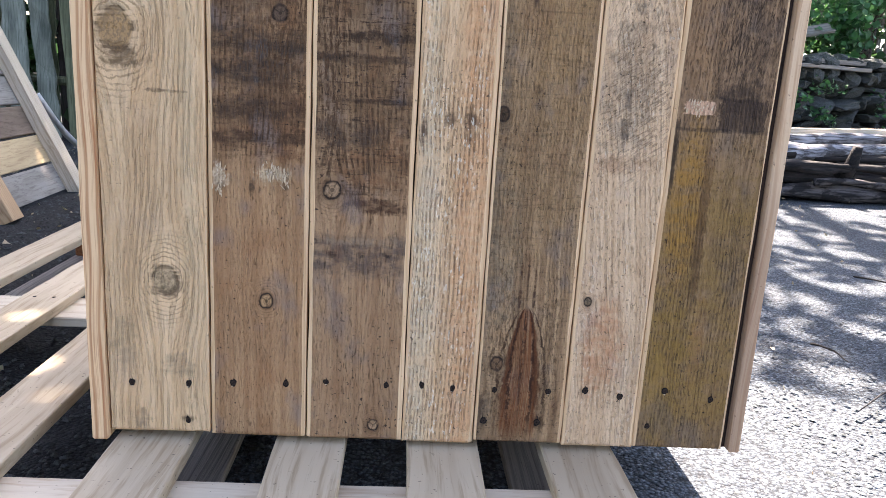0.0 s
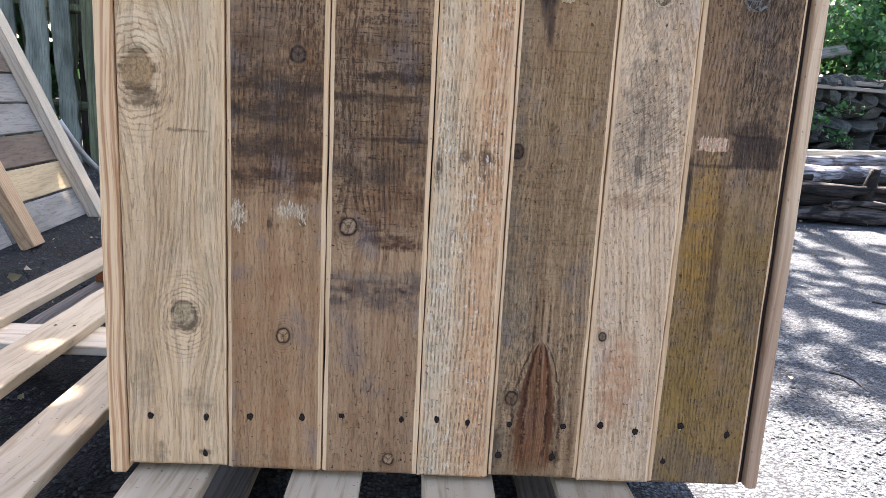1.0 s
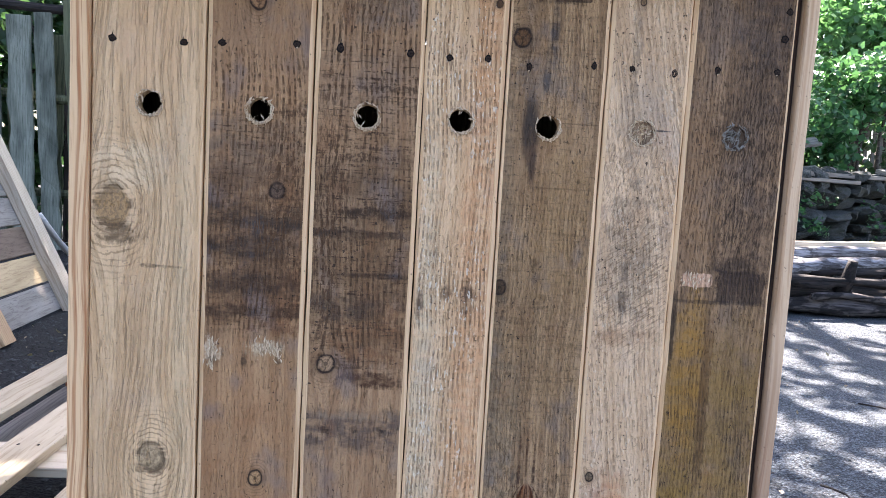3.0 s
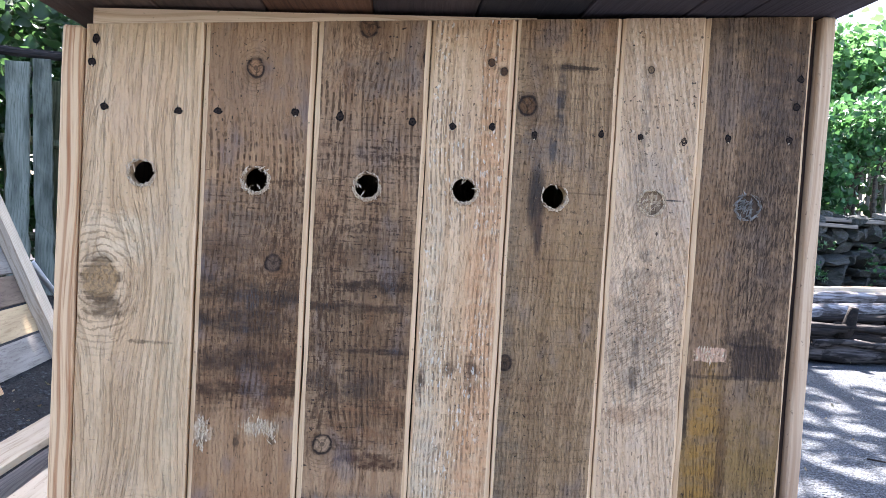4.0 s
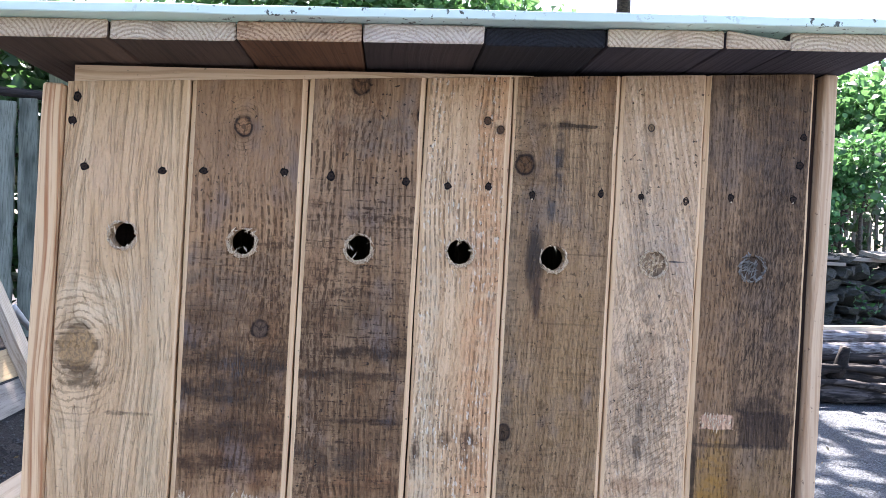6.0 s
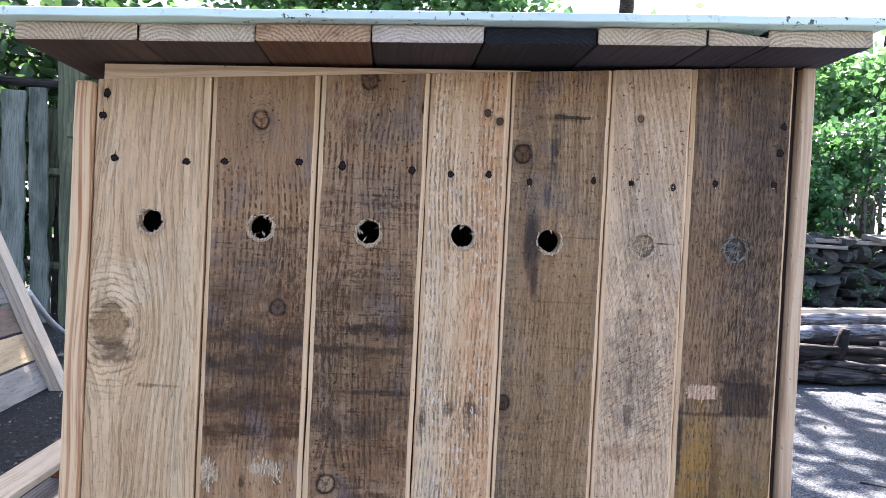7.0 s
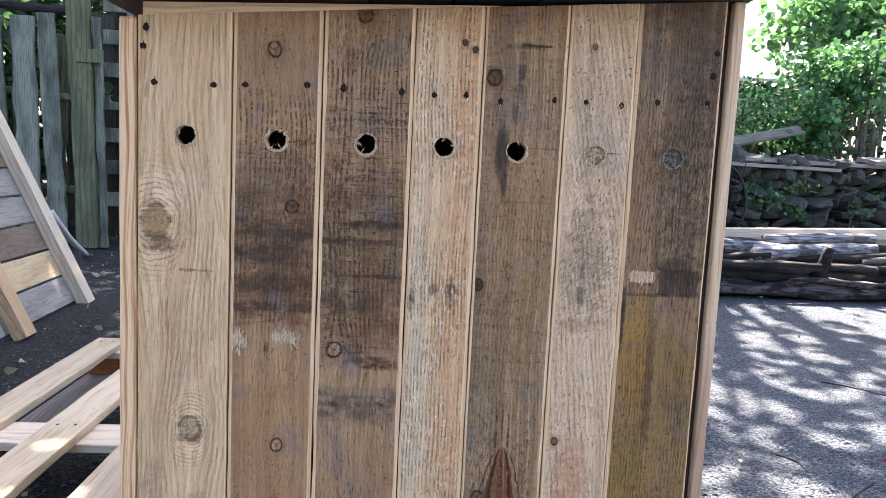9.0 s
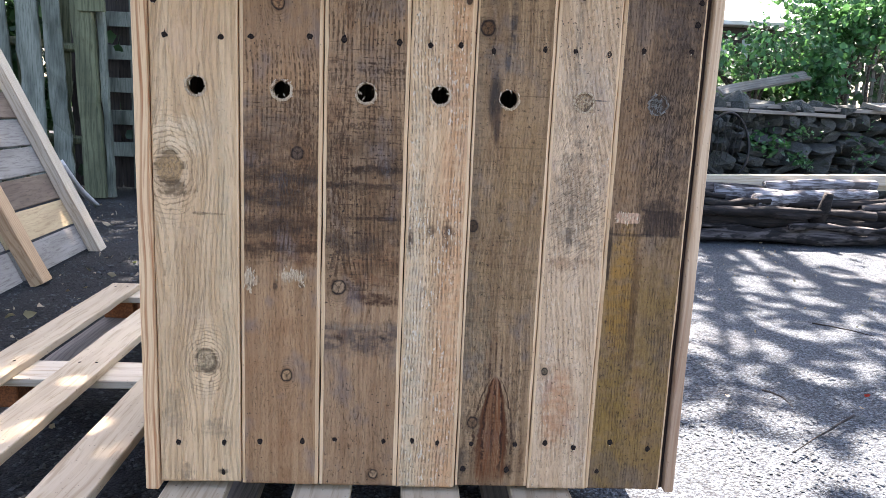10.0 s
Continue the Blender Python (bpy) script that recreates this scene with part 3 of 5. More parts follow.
ST.append((0.05, 0.4, 0.018, 0.45, W(196, 186, 168), 0.5, 0.8))
ST.append((0.104, 0.598, 0.012, 0.026, W(104, 82, 68), 0.9, 1.3))
ST.append((0.076, 0.602, 0.008, 0.01, W(108, 86, 70), 0.9, 1.3))
ST.append((0.041, 0.59, 0.005, 0.03, W(96, 78, 68), 0.9, 1.2))
ST.append((0.085, 1.02, 0.05, 0.02, W(196, 150, 112), 0.4, 0.8))
FACES.append(board_face('face_pale_rough', W(226, 195, 164), W(194, 155, 120), 150, seed=19.4, saw=0.0, pores=0.35, flecks=0.55, blotch=0.12, lines=165.0, line_ink=0.55, dash=0.85, rough=0.16, tint=0.2, pits=0.3, knots=KN, stains=ST))
KN, ST = [], []
ST.append((0.22, 0.72, 0.04, 0.12, W(158, 126, 90), 0.6, 1.4))
ST.append((0.16, 0.42, 0.03, 0.1, W(124, 112, 96), 0.6, 1.5))
ST.append((0.19, 0.645, 0.006, 0.006, W(60, 42, 30), 0.9, 1.2))
ST.append((0.205, 0.60, 0.007, 0.005, W(76, 54, 38), 0.9, 1.4))
ST.append((0.203, 1.03, 0.3, 0.03, W(168, 126, 94), 0.5, 0.8))
KN.append((0.155, 0.935, 0.0115, W(112, 80, 54), 0.8, 0.9))
KN.append((0.146, 0.611, 0.009, W(76, 56, 40), 0.6, 0.9))
KN.append((0.163, 0.257, 0.0095, W(122, 94, 72), 1.0, 0.9))
ST.append((0.203, 0.6, 0.3, 0.2, W(149, 121, 88), 0.5, 0.8))
ST.append((0.145, 0.55, 0.012, 0.4, W(112, 98, 84), 0.55, 1.4))
ST.append((0.148, 0.18, 0.012, 0.05, W(84, 74, 66), 0.7, 1.5))
ST.append((0.189, 0.365, 0.0022, 0.05, W(58, 34, 22), 0.93, 0.9))
ST.append((0.209, 0.352, 0.0022, 0.055, W(58, 34, 22), 0.93, 0.9))
ST.append((0.1985, 0.385, 0.002, 0.035, W(66, 42, 28), 0.9, 0.9))
ST.append((0.229, 0.168, 0.01, 0.012, W(56, 42, 34), 0.8, 1.3))
ST.append((0.173, 0.82, 0.013, 0.05, W(56, 50, 48), 0.95, 0.35))
ST.append((0.178, 0.775, 0.006, 0.03, W(56, 50, 48), 0.95, 0.35))
ST.append((0.190, 0.895, 0.0055, 0.035, W(48, 44, 46), 0.93, 0.5))
ST.append((0.197, 0.945, 0.0065, 0.045, W(64, 58, 58), 0.9, 0.6))
ST.append((0.19, 0.885, 0.04, 0.03, W(118, 112, 112), 0.45, 1.3))
ST.append((0.21, 0.985, 0.035, 0.005, W(66, 54, 48), 0.7, 2.0))
ST.append((0.235, 0.25, 0.008, 0.1, W(110, 86, 62), 0.5, 1.4))
FACES.append(board_face('face_olive_brown', W(178, 148, 118), W(130, 102, 78), 80, seed=25.9, saw=0.45, saw_band=(0.1, 1.05), pores=0.4, blotch=0.36, lines=170.0, line_ink=0.2, dash=0.85, pits=0.85, pore_cut=0.61, rough=0.42, comb=0.2, tint=0.7, patches=[(0.222, 0.986, 0.026, 0.0022, W(50, 38, 30), 0.9, 1.8), (0.215, 0.745, 0.035, 0.0010, W(70, 52, 38), 0.35, 2.2), (0.215, 0.83, 0.05, 0.0010, W(70, 52, 38), 0.5, 1.6)], flame=(0.200, 0.345, 0.138, 0.041, W(112, 60, 25), W(48, 24, 11)), hatch=[(0.2, 0.62, 0.08, 0.5, 90.0, 0.25), (0.165, 0.32, 0.03, 0.12, 90.0, 0.6), (0.235, 0.3, 0.02, 0.12, 90.0, 0.6)], knots=KN, stains=ST))
KN, ST = [], []
ST.append((0.32, 0.85, 0.04, 0.08, W(176, 160, 146), 0.6, 1.3))
ST.append((0.31, 0.45, 0.05, 0.08, W(206, 176, 148), 0.5, 1.0))
ST.append((0.345, 0.828, 0.018, 0.0014, W(60, 46, 36), 0.95, 0.6))
KN.append((0.286, 0.356, 0.006, W(120, 104, 88), 0.6, 0.9))
KN.append((0.308, 0.99, 0.004, W(150, 124, 98), 0.5, 0.9))
ST.append((0.315, 0.66, 0.04, 0.1, W(140, 128, 116), 0.55, 1.6))
ST.append((0.312, 0.615, 0.007, 0.05, W(92, 82, 76), 0.75, 1.2))
ST.append((0.322, 0.553, 0.045, 0.014, W(170, 134, 106), 0.55, 1.2))
ST.append((0.312, 0.29, 0.034, 0.08, W(184, 134, 102), 0.75, 1.1))
ST.append((0.305, 0.93, 0.008, 0.08, W(128, 112, 98), 0.55, 1.3))
ST.append((0.34, 1.02, 0.06, 0.03, W(188, 150, 116), 0.4, 0.8))
FACES.append(board_face('face_pinkish_pale', W(222, 194, 168), W(190, 157, 128), 70, seed=31.2, saw=0.0, pores=0.25, flecks=0.25, blotch=0.15, tilt=0.12, lines=120.0, line_ink=0.2, dash=0.8, pits=0.75, pore_cut=0.64, hatch=[(0.326, 0.63, 0.07, 0.12, 36.0, 0.6), (0.315, 0.76, 0.06, 0.1, 70.0, 0.45)], rough=0.24, tint=0.3, comb=0.18, knots=KN, stains=ST))
KN, ST = [], []
ST.append((0.40, 0.76, 0.03, 0.12, W(140, 108, 80), 0.6, 1.3))
ST.append((0.47, 0.86, 0.05, 0.1, W(80, 66, 58), 0.6, 1.3))
ST.append((0.47, 0.45, 0.035, 0.12, W(112, 92, 64), 0.6, 1.4))
ST.append((0.45, 0.30, 0.012, 0.08, W(140, 92, 50), 0.5, 1.3))
ST.append((0.445, 0.36, 0.3, 0.25, W(140, 112, 66), 0.8, 0.35))
ST.append((0.410, 0.50, 0.030, 0.13, W(158, 118, 56), 0.82, 0.6))
ST.append((0.41, 0.27, 0.035, 0.13, W(142, 112, 52), 0.65, 0.9))
ST.append((0.434, 0.44, 0.009, 0.11, W(92, 72, 46), 0.6, 0.9))
ST.append((0.445, 0.2, 0.3, 0.075, W(142, 112, 62), 0.55, 0.7))
ST.append((0.47, 0.65, 0.04, 0.03, W(60, 48, 44), 0.8, 1.0))
ST.append((0.384, 0.56, 0.004, 0.06, W(60, 48, 38), 0.75, 1.3))
ST.append((0.45, 0.605, 0.3, 0.003, W(52, 44, 40), 0.6, 0.7))
ST.append((0.475, 0.97, 0.04, 0.08, W(86, 74, 70), 0.75, 0.9))
ST.append((0.41, 0.7, 0.024, 0.06, W(142, 112, 84), 0.45, 0.9))
ST.append((0.445, 1.04, 0.3, 0.022, W(88, 78, 72), 0.5, 0.7))
ST.append((0.478, 0.72, 0.03, 0.05, W(84, 68, 58), 0.6, 1.3))
FACES.append(board_face('face_dark_to_olive', W(156, 128, 104), W(106, 84, 66), 95, seed=38.8, saw=0.1, pores=0.5, blotch=0.3, lines=190.0, line_ink=0.3, dash=0.85, pits=0.7, pore_cut=0.58, rough=0.42, tint=0.6, hatch=[(0.47, 0.80, 0.06, 0.24, 80.0, 0.9), (0.45, 0.36, 0.08, 0.25, 90.0, 0.2)], patches=[(0.472, 0.627, 0.034, 0.022, W(36, 27, 30), 0.9, 0.7), (0.411, 0.634, 0.021, 0.009, W(224, 186, 164), 0.95, 0.9), (0.435, 0.48, 0.007, 0.10, W(86, 58, 36), 0.5, 1.2), (0.384, 0.565, 0.003, 0.05, W(40, 30, 22), 0.8, 1.4)], knots=KN, stains=ST))


# ---- building helpers ----
def mesh_from(name, bm, materials, smooth=False):
    me = bpy.data.meshes.new(name)
    bm.normal_update()
    bm.to_mesh(me)
    bm.free()
    for m in (materials if isinstance(materials, (list, tuple)) else [materials]):
        me.materials.append(m)
    if smooth:
        for p in me.polygons:
            p.use_smooth = True
    return me


def part(name, bm, material, parent, label="", smooth=False):
    ob = new(name, mesh_from(name, bm, material, smooth))
    ob.parent = parent
    if label:
        tagged(ob, label)
    return ob


def piece(name, me, parent, m):
    """A piece that shares its mesh with its likes."""
    ob = new(name, me)
    ob.parent = parent
    ob.matrix_basis = m
    return ob


def thing(name, label, category, group="", kind="", at=(0, 0, 0)):
    ob = new(name)
    ob.location = at
    return tagged(ob, label, category, group, kind)


def slab(bm, lo, hi, bevel=0.002, wob=0.0, cuts=0, axis=0, mat=0):
    """A box with softened edges; cuts rows of vertices along an axis, shaken by wob."""
    made = bmesh.ops.create_cube(bm, size=1.0)["verts"]
    for v in made:
        v.co = Vector([lo[k] + (v.co[k] + 0.5) * (hi[k] - lo[k]) for k in range(3)])
    geom = {f for v in made for f in v.link_faces}
    if bevel:
        e = list({e for f in geom for e in f.edges})
        r = bmesh.ops.bevel(bm, geom=e, offset=bevel, segments=1, affect="EDGES")
        geom = set(r["faces"]) | {f for f in geom if f.is_valid}
        geom |= {f for v in {v for f in geom for v in f.verts} for f in v.link_faces}
    for k in range(cuts):
        at = lo[axis] + (hi[axis] - lo[axis]) * (k + 1) / (cuts + 1)
        no = [0, 0, 0]
        no[axis] = 1
        pt = [0, 0, 0]
        pt[axis] = at
        geom = {f for f in geom if f.is_valid}
        ed = {e for f in geom for e in f.edges}
        vs = {v for f in geom for v in f.verts}
        r = bmesh.ops.bisect_plane(bm, geom=list(geom) + list(ed) + list(vs), plane_co=pt, plane_no=no)
        geom = {g for g in r["geom"] if isinstance(g, bmesh.types.BMFace)}
        geom |= {f for v in {v for f in geom for v in f.verts} for f in v.link_faces}
    vs = {v for f in geom if f.is_valid for v in f.verts}
    for v in vs:
        if wob:
            n = noise.noise_vector(v.co * 9 + Vector((lo[0] * 31, lo[1] * 17, lo[2] * 13)))
            for k in range(3):
                if k != axis:
                    v.co[k] += n[k] * wob
    for f in geom:
        if f.is_valid:
            f.material_index = mat
    return vs


def box(lo, hi, bevel=0.002, wob=0.0, cuts=0, axis=0):
    bm = bmesh.new()
    slab(bm, lo, hi, bevel, wob, cuts, axis)
    return bm


def tube(points, radii, sides=12, rough=0.0, seed=0.0, caps=True):
    """A limb or log through points, its girth uneven."""
    bm = bmesh.new()
    pts = [Vector(p) for p in points]
    rings = []
    for i, p in enumerate(pts):
        way = (pts[min(i + 1, len(pts) - 1)] - pts[max(i - 1, 0)]).normalized()
        side = way.cross(Vector((0.13, 0.37, 0.92))).normalized()
        up = side.cross(way)
        ring = []
        for k in range(sides):
            a = 2 * math.pi * k / sides
            d = side * math.cos(a) + up * math.sin(a)
            q = noise.noise(Vector((p.x * 3 + d.x * 1.4 + seed, p.y * 3 + d.y * 1.4, p.z * 3 + d.z * 1.4)))
            ring.append(bm.verts.new(p + d * radii[i] * (1 + rough * q)))
        rings.append(ring)
    for a, b in zip(rings, rings[1:]):
        for k in range(sides):
            bm.faces.new((a[k], a[(k + 1) % sides], b[(k + 1) % sides], b[k]))
    if caps:
        bm.faces.new(rings[0][::-1])
        bm.faces.new(rings[-1])
    return bm


def curved(a, b, sag=(0, 0, 0), steps=10, wander=0.0, seed=0.0):
    a, b, s = Vector(a), Vector(b), Vector(sag)
    out = []
    for i in range(steps + 1):
        t = i / steps
        p = a.lerp(b, t) + s * math.sin(math.pi * t)
        out.append(p + noise.noise_vector(Vector((t * 3 + seed, seed, 0))) * wander)
    return out


def leaf_cloud(name, places, ups, sizes, material, rng, broad=0.42):
    """Many folded leaves in one mesh."""
    n = len(places)
    way = rng.normal(size=(n, 3)) * np.array([1, 1, 0.6]) + ups
    way /= np.linalg.norm(way, axis=1)[:, None]
    side = np.cross(way, rng.normal(size=(n, 3)))
    side /= np.linalg.norm(side, axis=1)[:, None]
    nor = np.cross(way, side)
    s = sizes[:, None]
    base = places
    v = np.stack([base, base + way * s * 0.35 + side * s * broad + nor * s * 0.10, base + way * s * 0.75 + side * s * broad * 0.62 + nor * s * 0.06,
                  base + way * s - nor * s * 0.12, base + way * s * 0.75 - side * s * broad * 0.62 + nor * s * 0.06, base + way * s * 0.35 - side * s * broad + nor * s * 0.10, base + way * s * 0.5], axis=1)
    k = (np.arange(n) * 7)[:, None, None]
    tri = np.array([[0, 1, 6], [1, 2, 6], [2, 3, 6], [3, 4, 6], [4, 5, 6], [5, 0, 6]])[None] + k
    me = bpy.data.meshes.new(name)
    me.from_pydata(v.reshape(-1, 3).tolist(), [], tri.reshape(-1, 3).tolist())
    me.materials.append(material)
    for p in me.polygons:
        p.use_smooth = True
    return me


def clumps(rng, centre, spread, count, per, tight):
    """Leaf places gathered in clumps inside an uneven ellipsoid."""
    d = rng.normal(size=(count, 3))
    d /= np.linalg.norm(d, axis=1)[:, None]
    r = rng.random((count, 1)) ** 0.45
    c = np.array(centre) + d * r * np.array(spread) * (0.8 + 0.4 * rng.random((count, 1)))
    p = np.repeat(c, per, axis=0) + rng.normal(size=(count * per, 3)) * tight
    return p


# ---- ground ----
rng = np.random.default_rng(4)
bm = bmesh.new()
xs = [-900, -200, -40, -12, -6] + [-4 + 0.25 * i for i in range(45)] + [9, 14, 40, 200, 900]
ys = [-900, -200, -40, -10, -3] + [-1 + 0.25 * i for i in range(37)] + [10, 14, 22, 60, 250, 900]
grid = [[bm.verts.new((x, y, 0.012 * noise.noise(Vector((x * 0.9, y * 0.9, 0))) - 0.006 if abs(x) < 8 and abs(y) < 9 else -0.01)) for x in xs] for y in ys]
for a, b in zip(grid, grid[1:]):
    for i in range(len(xs) - 1):
        bm.faces.new((a[i], a[i + 1], b[i + 1], b[i]))
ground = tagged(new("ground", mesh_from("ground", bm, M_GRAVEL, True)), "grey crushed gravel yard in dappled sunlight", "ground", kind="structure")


def scatter(name, count, lo, hi, size, flat, material, label, category, seed, near=None):
    """Small angular stones lying on the ground, in one mesh."""
    r = np.random.default_rng(seed)
    shape = np.array([[1, 0, 0], [0.2, 0.9, 0], [-0.9, 0.3, 0], [-0.3, -0.9, 0], [0.5, -0.6, 0.1], [0.1, 0.1, 0.8], [-0.3, 0, 0.65]])
    tri = np.array([[0, 1, 5], [1, 6, 5], [1, 2, 6], [2, 3, 6], [3, 5, 6], [3, 4, 5], [4, 0, 5]])
    p = np.stack([lo[0] + (hi[0] - lo[0]) * r.random(count), lo[1] + (hi[1] - lo[1]) * r.random(count) ** 1.3, np.zeros(count)], axis=1)
    a = r.random(count) * 6.283
    s = size * (0.4 + r.random(count) ** 2 * 1.2)
    c, d = np.cos(a), np.sin(a)
    v = shape[None] * (0.7 + 0.6 * r.random((count, 7, 1)))
    w = np.stack([v[:, :, 0] * c[:, None] - v[:, :, 1] * d[:, None], v[:, :, 0] * d[:, None] + v[:, :, 1] * c[:, None], v[:, :, 2] * flat - 0.15], axis=2) * s[:, None, None]
    w += p[:, None, :]
    f = tri[None] + (np.arange(count) * 7)[:, None, None]
    me = bpy.data.meshes.new(name)
    me.from_pydata(w.reshape(-1, 3).tolist(), [], f.reshape(-1, 3).tolist())
    me.materials.append(material)
    return tagged(new(name, me), label, category, kind="stuff")


scatter("gravel_stones", 60000, (0.3, 0.6), (4.6, 5.2), 0.0050, 0.34, M_PEBBLE, "loose grey angular gravel stones", "gravel", 5)
scatter("gravel_stones", 30000, (-2.4, 0.5), (-0.2, 5.6), 0.0066, 0.7, M_PEBBLE_SHADED, "loose grey angular gravel stones under the pallet", "gravel", 6)
lp = np.concatenate([np.stack([rng.uniform(0.5, 4.2, 170), rng.uniform(0.8, 4.6, 170), np.full(170, 0.012)], axis=1),
                     np.stack([rng.uniform(-2.3, -0.5, 420), rng.uniform(1.5, 5.4, 420), np.full(420, 0.012)], axis=1)])
tagged(new("leaf_litter", leaf_cloud("leaf_litter", lp, np.zeros((len(lp), 3)), rng.uniform(0.008, 0.028, len(lp)), M_LITTER, rng, 0.25)), "dry curled leaves and wood chips on the gravel", "leaf litter", kind="stuff")

# a red leaf, twigs and fallen green leaves
M_RED = plain("red_leaf", S(190, 60, 44), 0.6, 0.0, 90.0, 0.3)
tagged(new("red_leaf", leaf_cloud("red_leaf", np.array([[1.43, 1.82, 0.014]]), np.array([[2.0, 0.3, 0.1]]), np.array([0.022]), M_RED, np.random.default_rng(2))), "small fallen red leaf on the gravel", "leaf")
for k, (a, b) in enumerate((((1.13, 1.85, 0.012), (1.155, 1.71, 0.016)), ((1.30, 1.66, 0.012), (1.00, 1.42, 0.014)), ((0.78, 2.3, 0.012), (1.0, 2.38, 0.018)), ((1.7, 2.6, 0.012), (1.86, 2.45, 0.014)))):
    tw = new("twig", mesh_from("twig", tube(curved((0, 0, 0), Vector(b) - Vector(a), (0.01, 0.008, 0.002), 7, 0.006, k), [0.0035, 0.0035, 0.003, 0.003, 0.0026, 0.0022, 0.0018, 0.0012], 6, 0.3), M_LOGD, True))
    tw.location = a
    tagged(tw, "thin dark twig lying on the gravel", "twig", "twigs on the gravel")
for k, (lx, ly, sz) in enumerate(((-1.31, 2.41, 0.055), (-1.35, 2.36, 0.045), (-1.29, 2.52, 0.05), (-1.22, 3.05, 0.04), (-1.75, 4.4, 0.06), (-1.9, 4.9, 0.06))):
    g = np.random.default_rng(50 + k)
    fl = new("fallen_leaf", leaf_cloud("fallen_leaf", np.array([[0.0, 0.0, 0.018]]), np.array([[1.5 * math.cos(k), 1.5 * math.sin(k), 0.0]]), np.array([sz]), M_LITTER, g, 0.3))
    fl.location = (lx, ly, 0.0)
    tagged(fl, "pale fallen leaf lying on dark gravel", "leaf", "fallen leaves")

# ---- the wooden box ----
YF = 1.005


def top_z(x):
    return 1.009 + 0.081 * (x + 0.244)


def lid_z(x):
    return 1.0175 + 0.0567 * (x + 0.435)


wooden_box = thing("wooden_box", "tall box of reclaimed boards with bored holes on a pallet", "wooden box", at=(0, 0, 0))


def ring_points(cx, cz, r, x0, x1, z0, z1, steps=28):
    """Pairs of points round a hole: on its rim, and on the rectangle that holds it."""
    angles = sorted([2 * math.pi * k / steps for k in range(steps)] + [math.atan2(z - cz, x - cx) % (2 * math.pi) for x in (x0, x1) for z in (z0, z1)])
    inner, outer = [], []
    for a in angles:
        c, s = math.cos(a), math.sin(a)
        k = min((x1 - cx) / c if c > 1e-9 else 9, (x0 - cx) / c if c < -1e-9 else 9, (z1 - cz) / s if s > 1e-9 else 9, (z0 - cz) / s if s < -1e-9 else 9)
        rr = r * (1 + 0.05 * noise.noise(Vector((c * 2 + cx * 30, s * 2, 0))))
        inner.append((cx + c * rr, cz + s * rr))
        outer.append((cx + c * k, cz + s * k))
    return inner, outer


def front_board(x0, x1, left, right, hole, back=0.021, sink=0.0, through_hole=True):
    """One vertical board: chamfered pale edges, sawn ends, and a bored hole."""
    bm = bmesh.new()
    yf, yb = YF + sink, YF + back
    zt = lambda x: top_z(x)
    hx, hz, hr = hole
    zs = [0.133 + 0.006 * noise.noise(Vector((x0 * 40, 0, 0)))]
    zs += [zs[0] + 0.004] + [0.16 + 0.03 * i for i in range(40) if 0.16 + 0.03 * i < hz - 0.045] + [hz - 0.03, hz + 0.03]
    zs += [hz + 0.05 + 0.03 * i for i in range(12) if hz + 0.05 + 0.03 * i < zt(x0) - 0.02]
    rows = []
    for i, z in enumerate(zs + [None]):
        def at(x, y, j):
            zz = zt(x) if z is None else z
            if z is not None and i < 2:
                zz += 0.0025 * noise.noise(Vector((x * 90, 3, i)))
            w = 0.0011 * noise.noise(Vector((x0 * 50 + j, zz * 14, 0))) + 0.0006 * noise.noise(Vector((x0 * 50 + j, zz * 60, 4)))
            return bm.verts.new((x + w, y + (0.0008 * noise.noise(Vector((x * 20, zz * 9, 7))) if y < yb else 0), zz))
        end = 0.003 if i == 0 else 0.0
        rows.append([at(x0, yb, 0), at(x0, yf + left * 0.75, 1), at(x0 + left, yf + end, 2), at(x1 - right, yf + end, 3), at(x1, yf + right * 0.75, 4), at(x1, yb, 5)])
    for i, (a, b) in enumerate(zip(rows, rows[1:])):
        holed = i < len(zs) - 1 and zs[i] == hz - 0.03
        for k in range(5):
            if holed and k == 2:
                continue
            f = bm.faces.new((a[k], a[k + 1], b[k + 1], b[k]))
            f.material_index = 0 if k == 2 else 1
        if not holed:
            bm.faces.new((a[5], a[0], b[0], b[5])).material_index = 2
        else:
            inner, outer = ring_points(hx, hz, hr, x0 + left, x1 - right, hz - 0.03, hz + 0.03)
            deep = yb if through_hole else yf + 0.0035
            ri = [bm.verts.new((x, yf, z)) for x, z in inner]
            ro = []
            for x, z in outer:
                corners = ((a[2], x0 + left, hz - 0.03), (a[3], x1 - right, hz - 0.03), (b[2], x0 + left, hz + 0.03), (b[3], x1 - right, hz + 0.03))
                near = [v for v, cx, cz in corners if abs(cx - x) < 1e-6 and abs(cz - z) < 1e-6]
                ro.append(near[0] if near else bm.verts.new((x, yf, z)))
            rb = [bm.verts.new((x, deep, z)) for x, z in inner]
            m = len(ri)
            for k in range(m):
                q = (k + 1) % m
                bm.faces.new((ri[k], ro[k], ro[q], ri[q])).material_index = 0
                bm.faces.new((ri[k], ri[q], rb[q], rb[k])).material_index = 3
            if not through_hole:
                bm.faces.new(rb).material_index = 3
            else:
                rbo = [bm.verts.new((x, yb, z)) for x, z in outer]
                for k in range(m):
                    q = (k + 1) % m
                    bm.faces.new((rb[k], rb[q], rbo[q], rbo[k])).material_index = 2
    bm.faces.new(rows[-1]).material_index = 1
    bm.faces.new(rows[0][::-1]).material_index = 1
    return bm


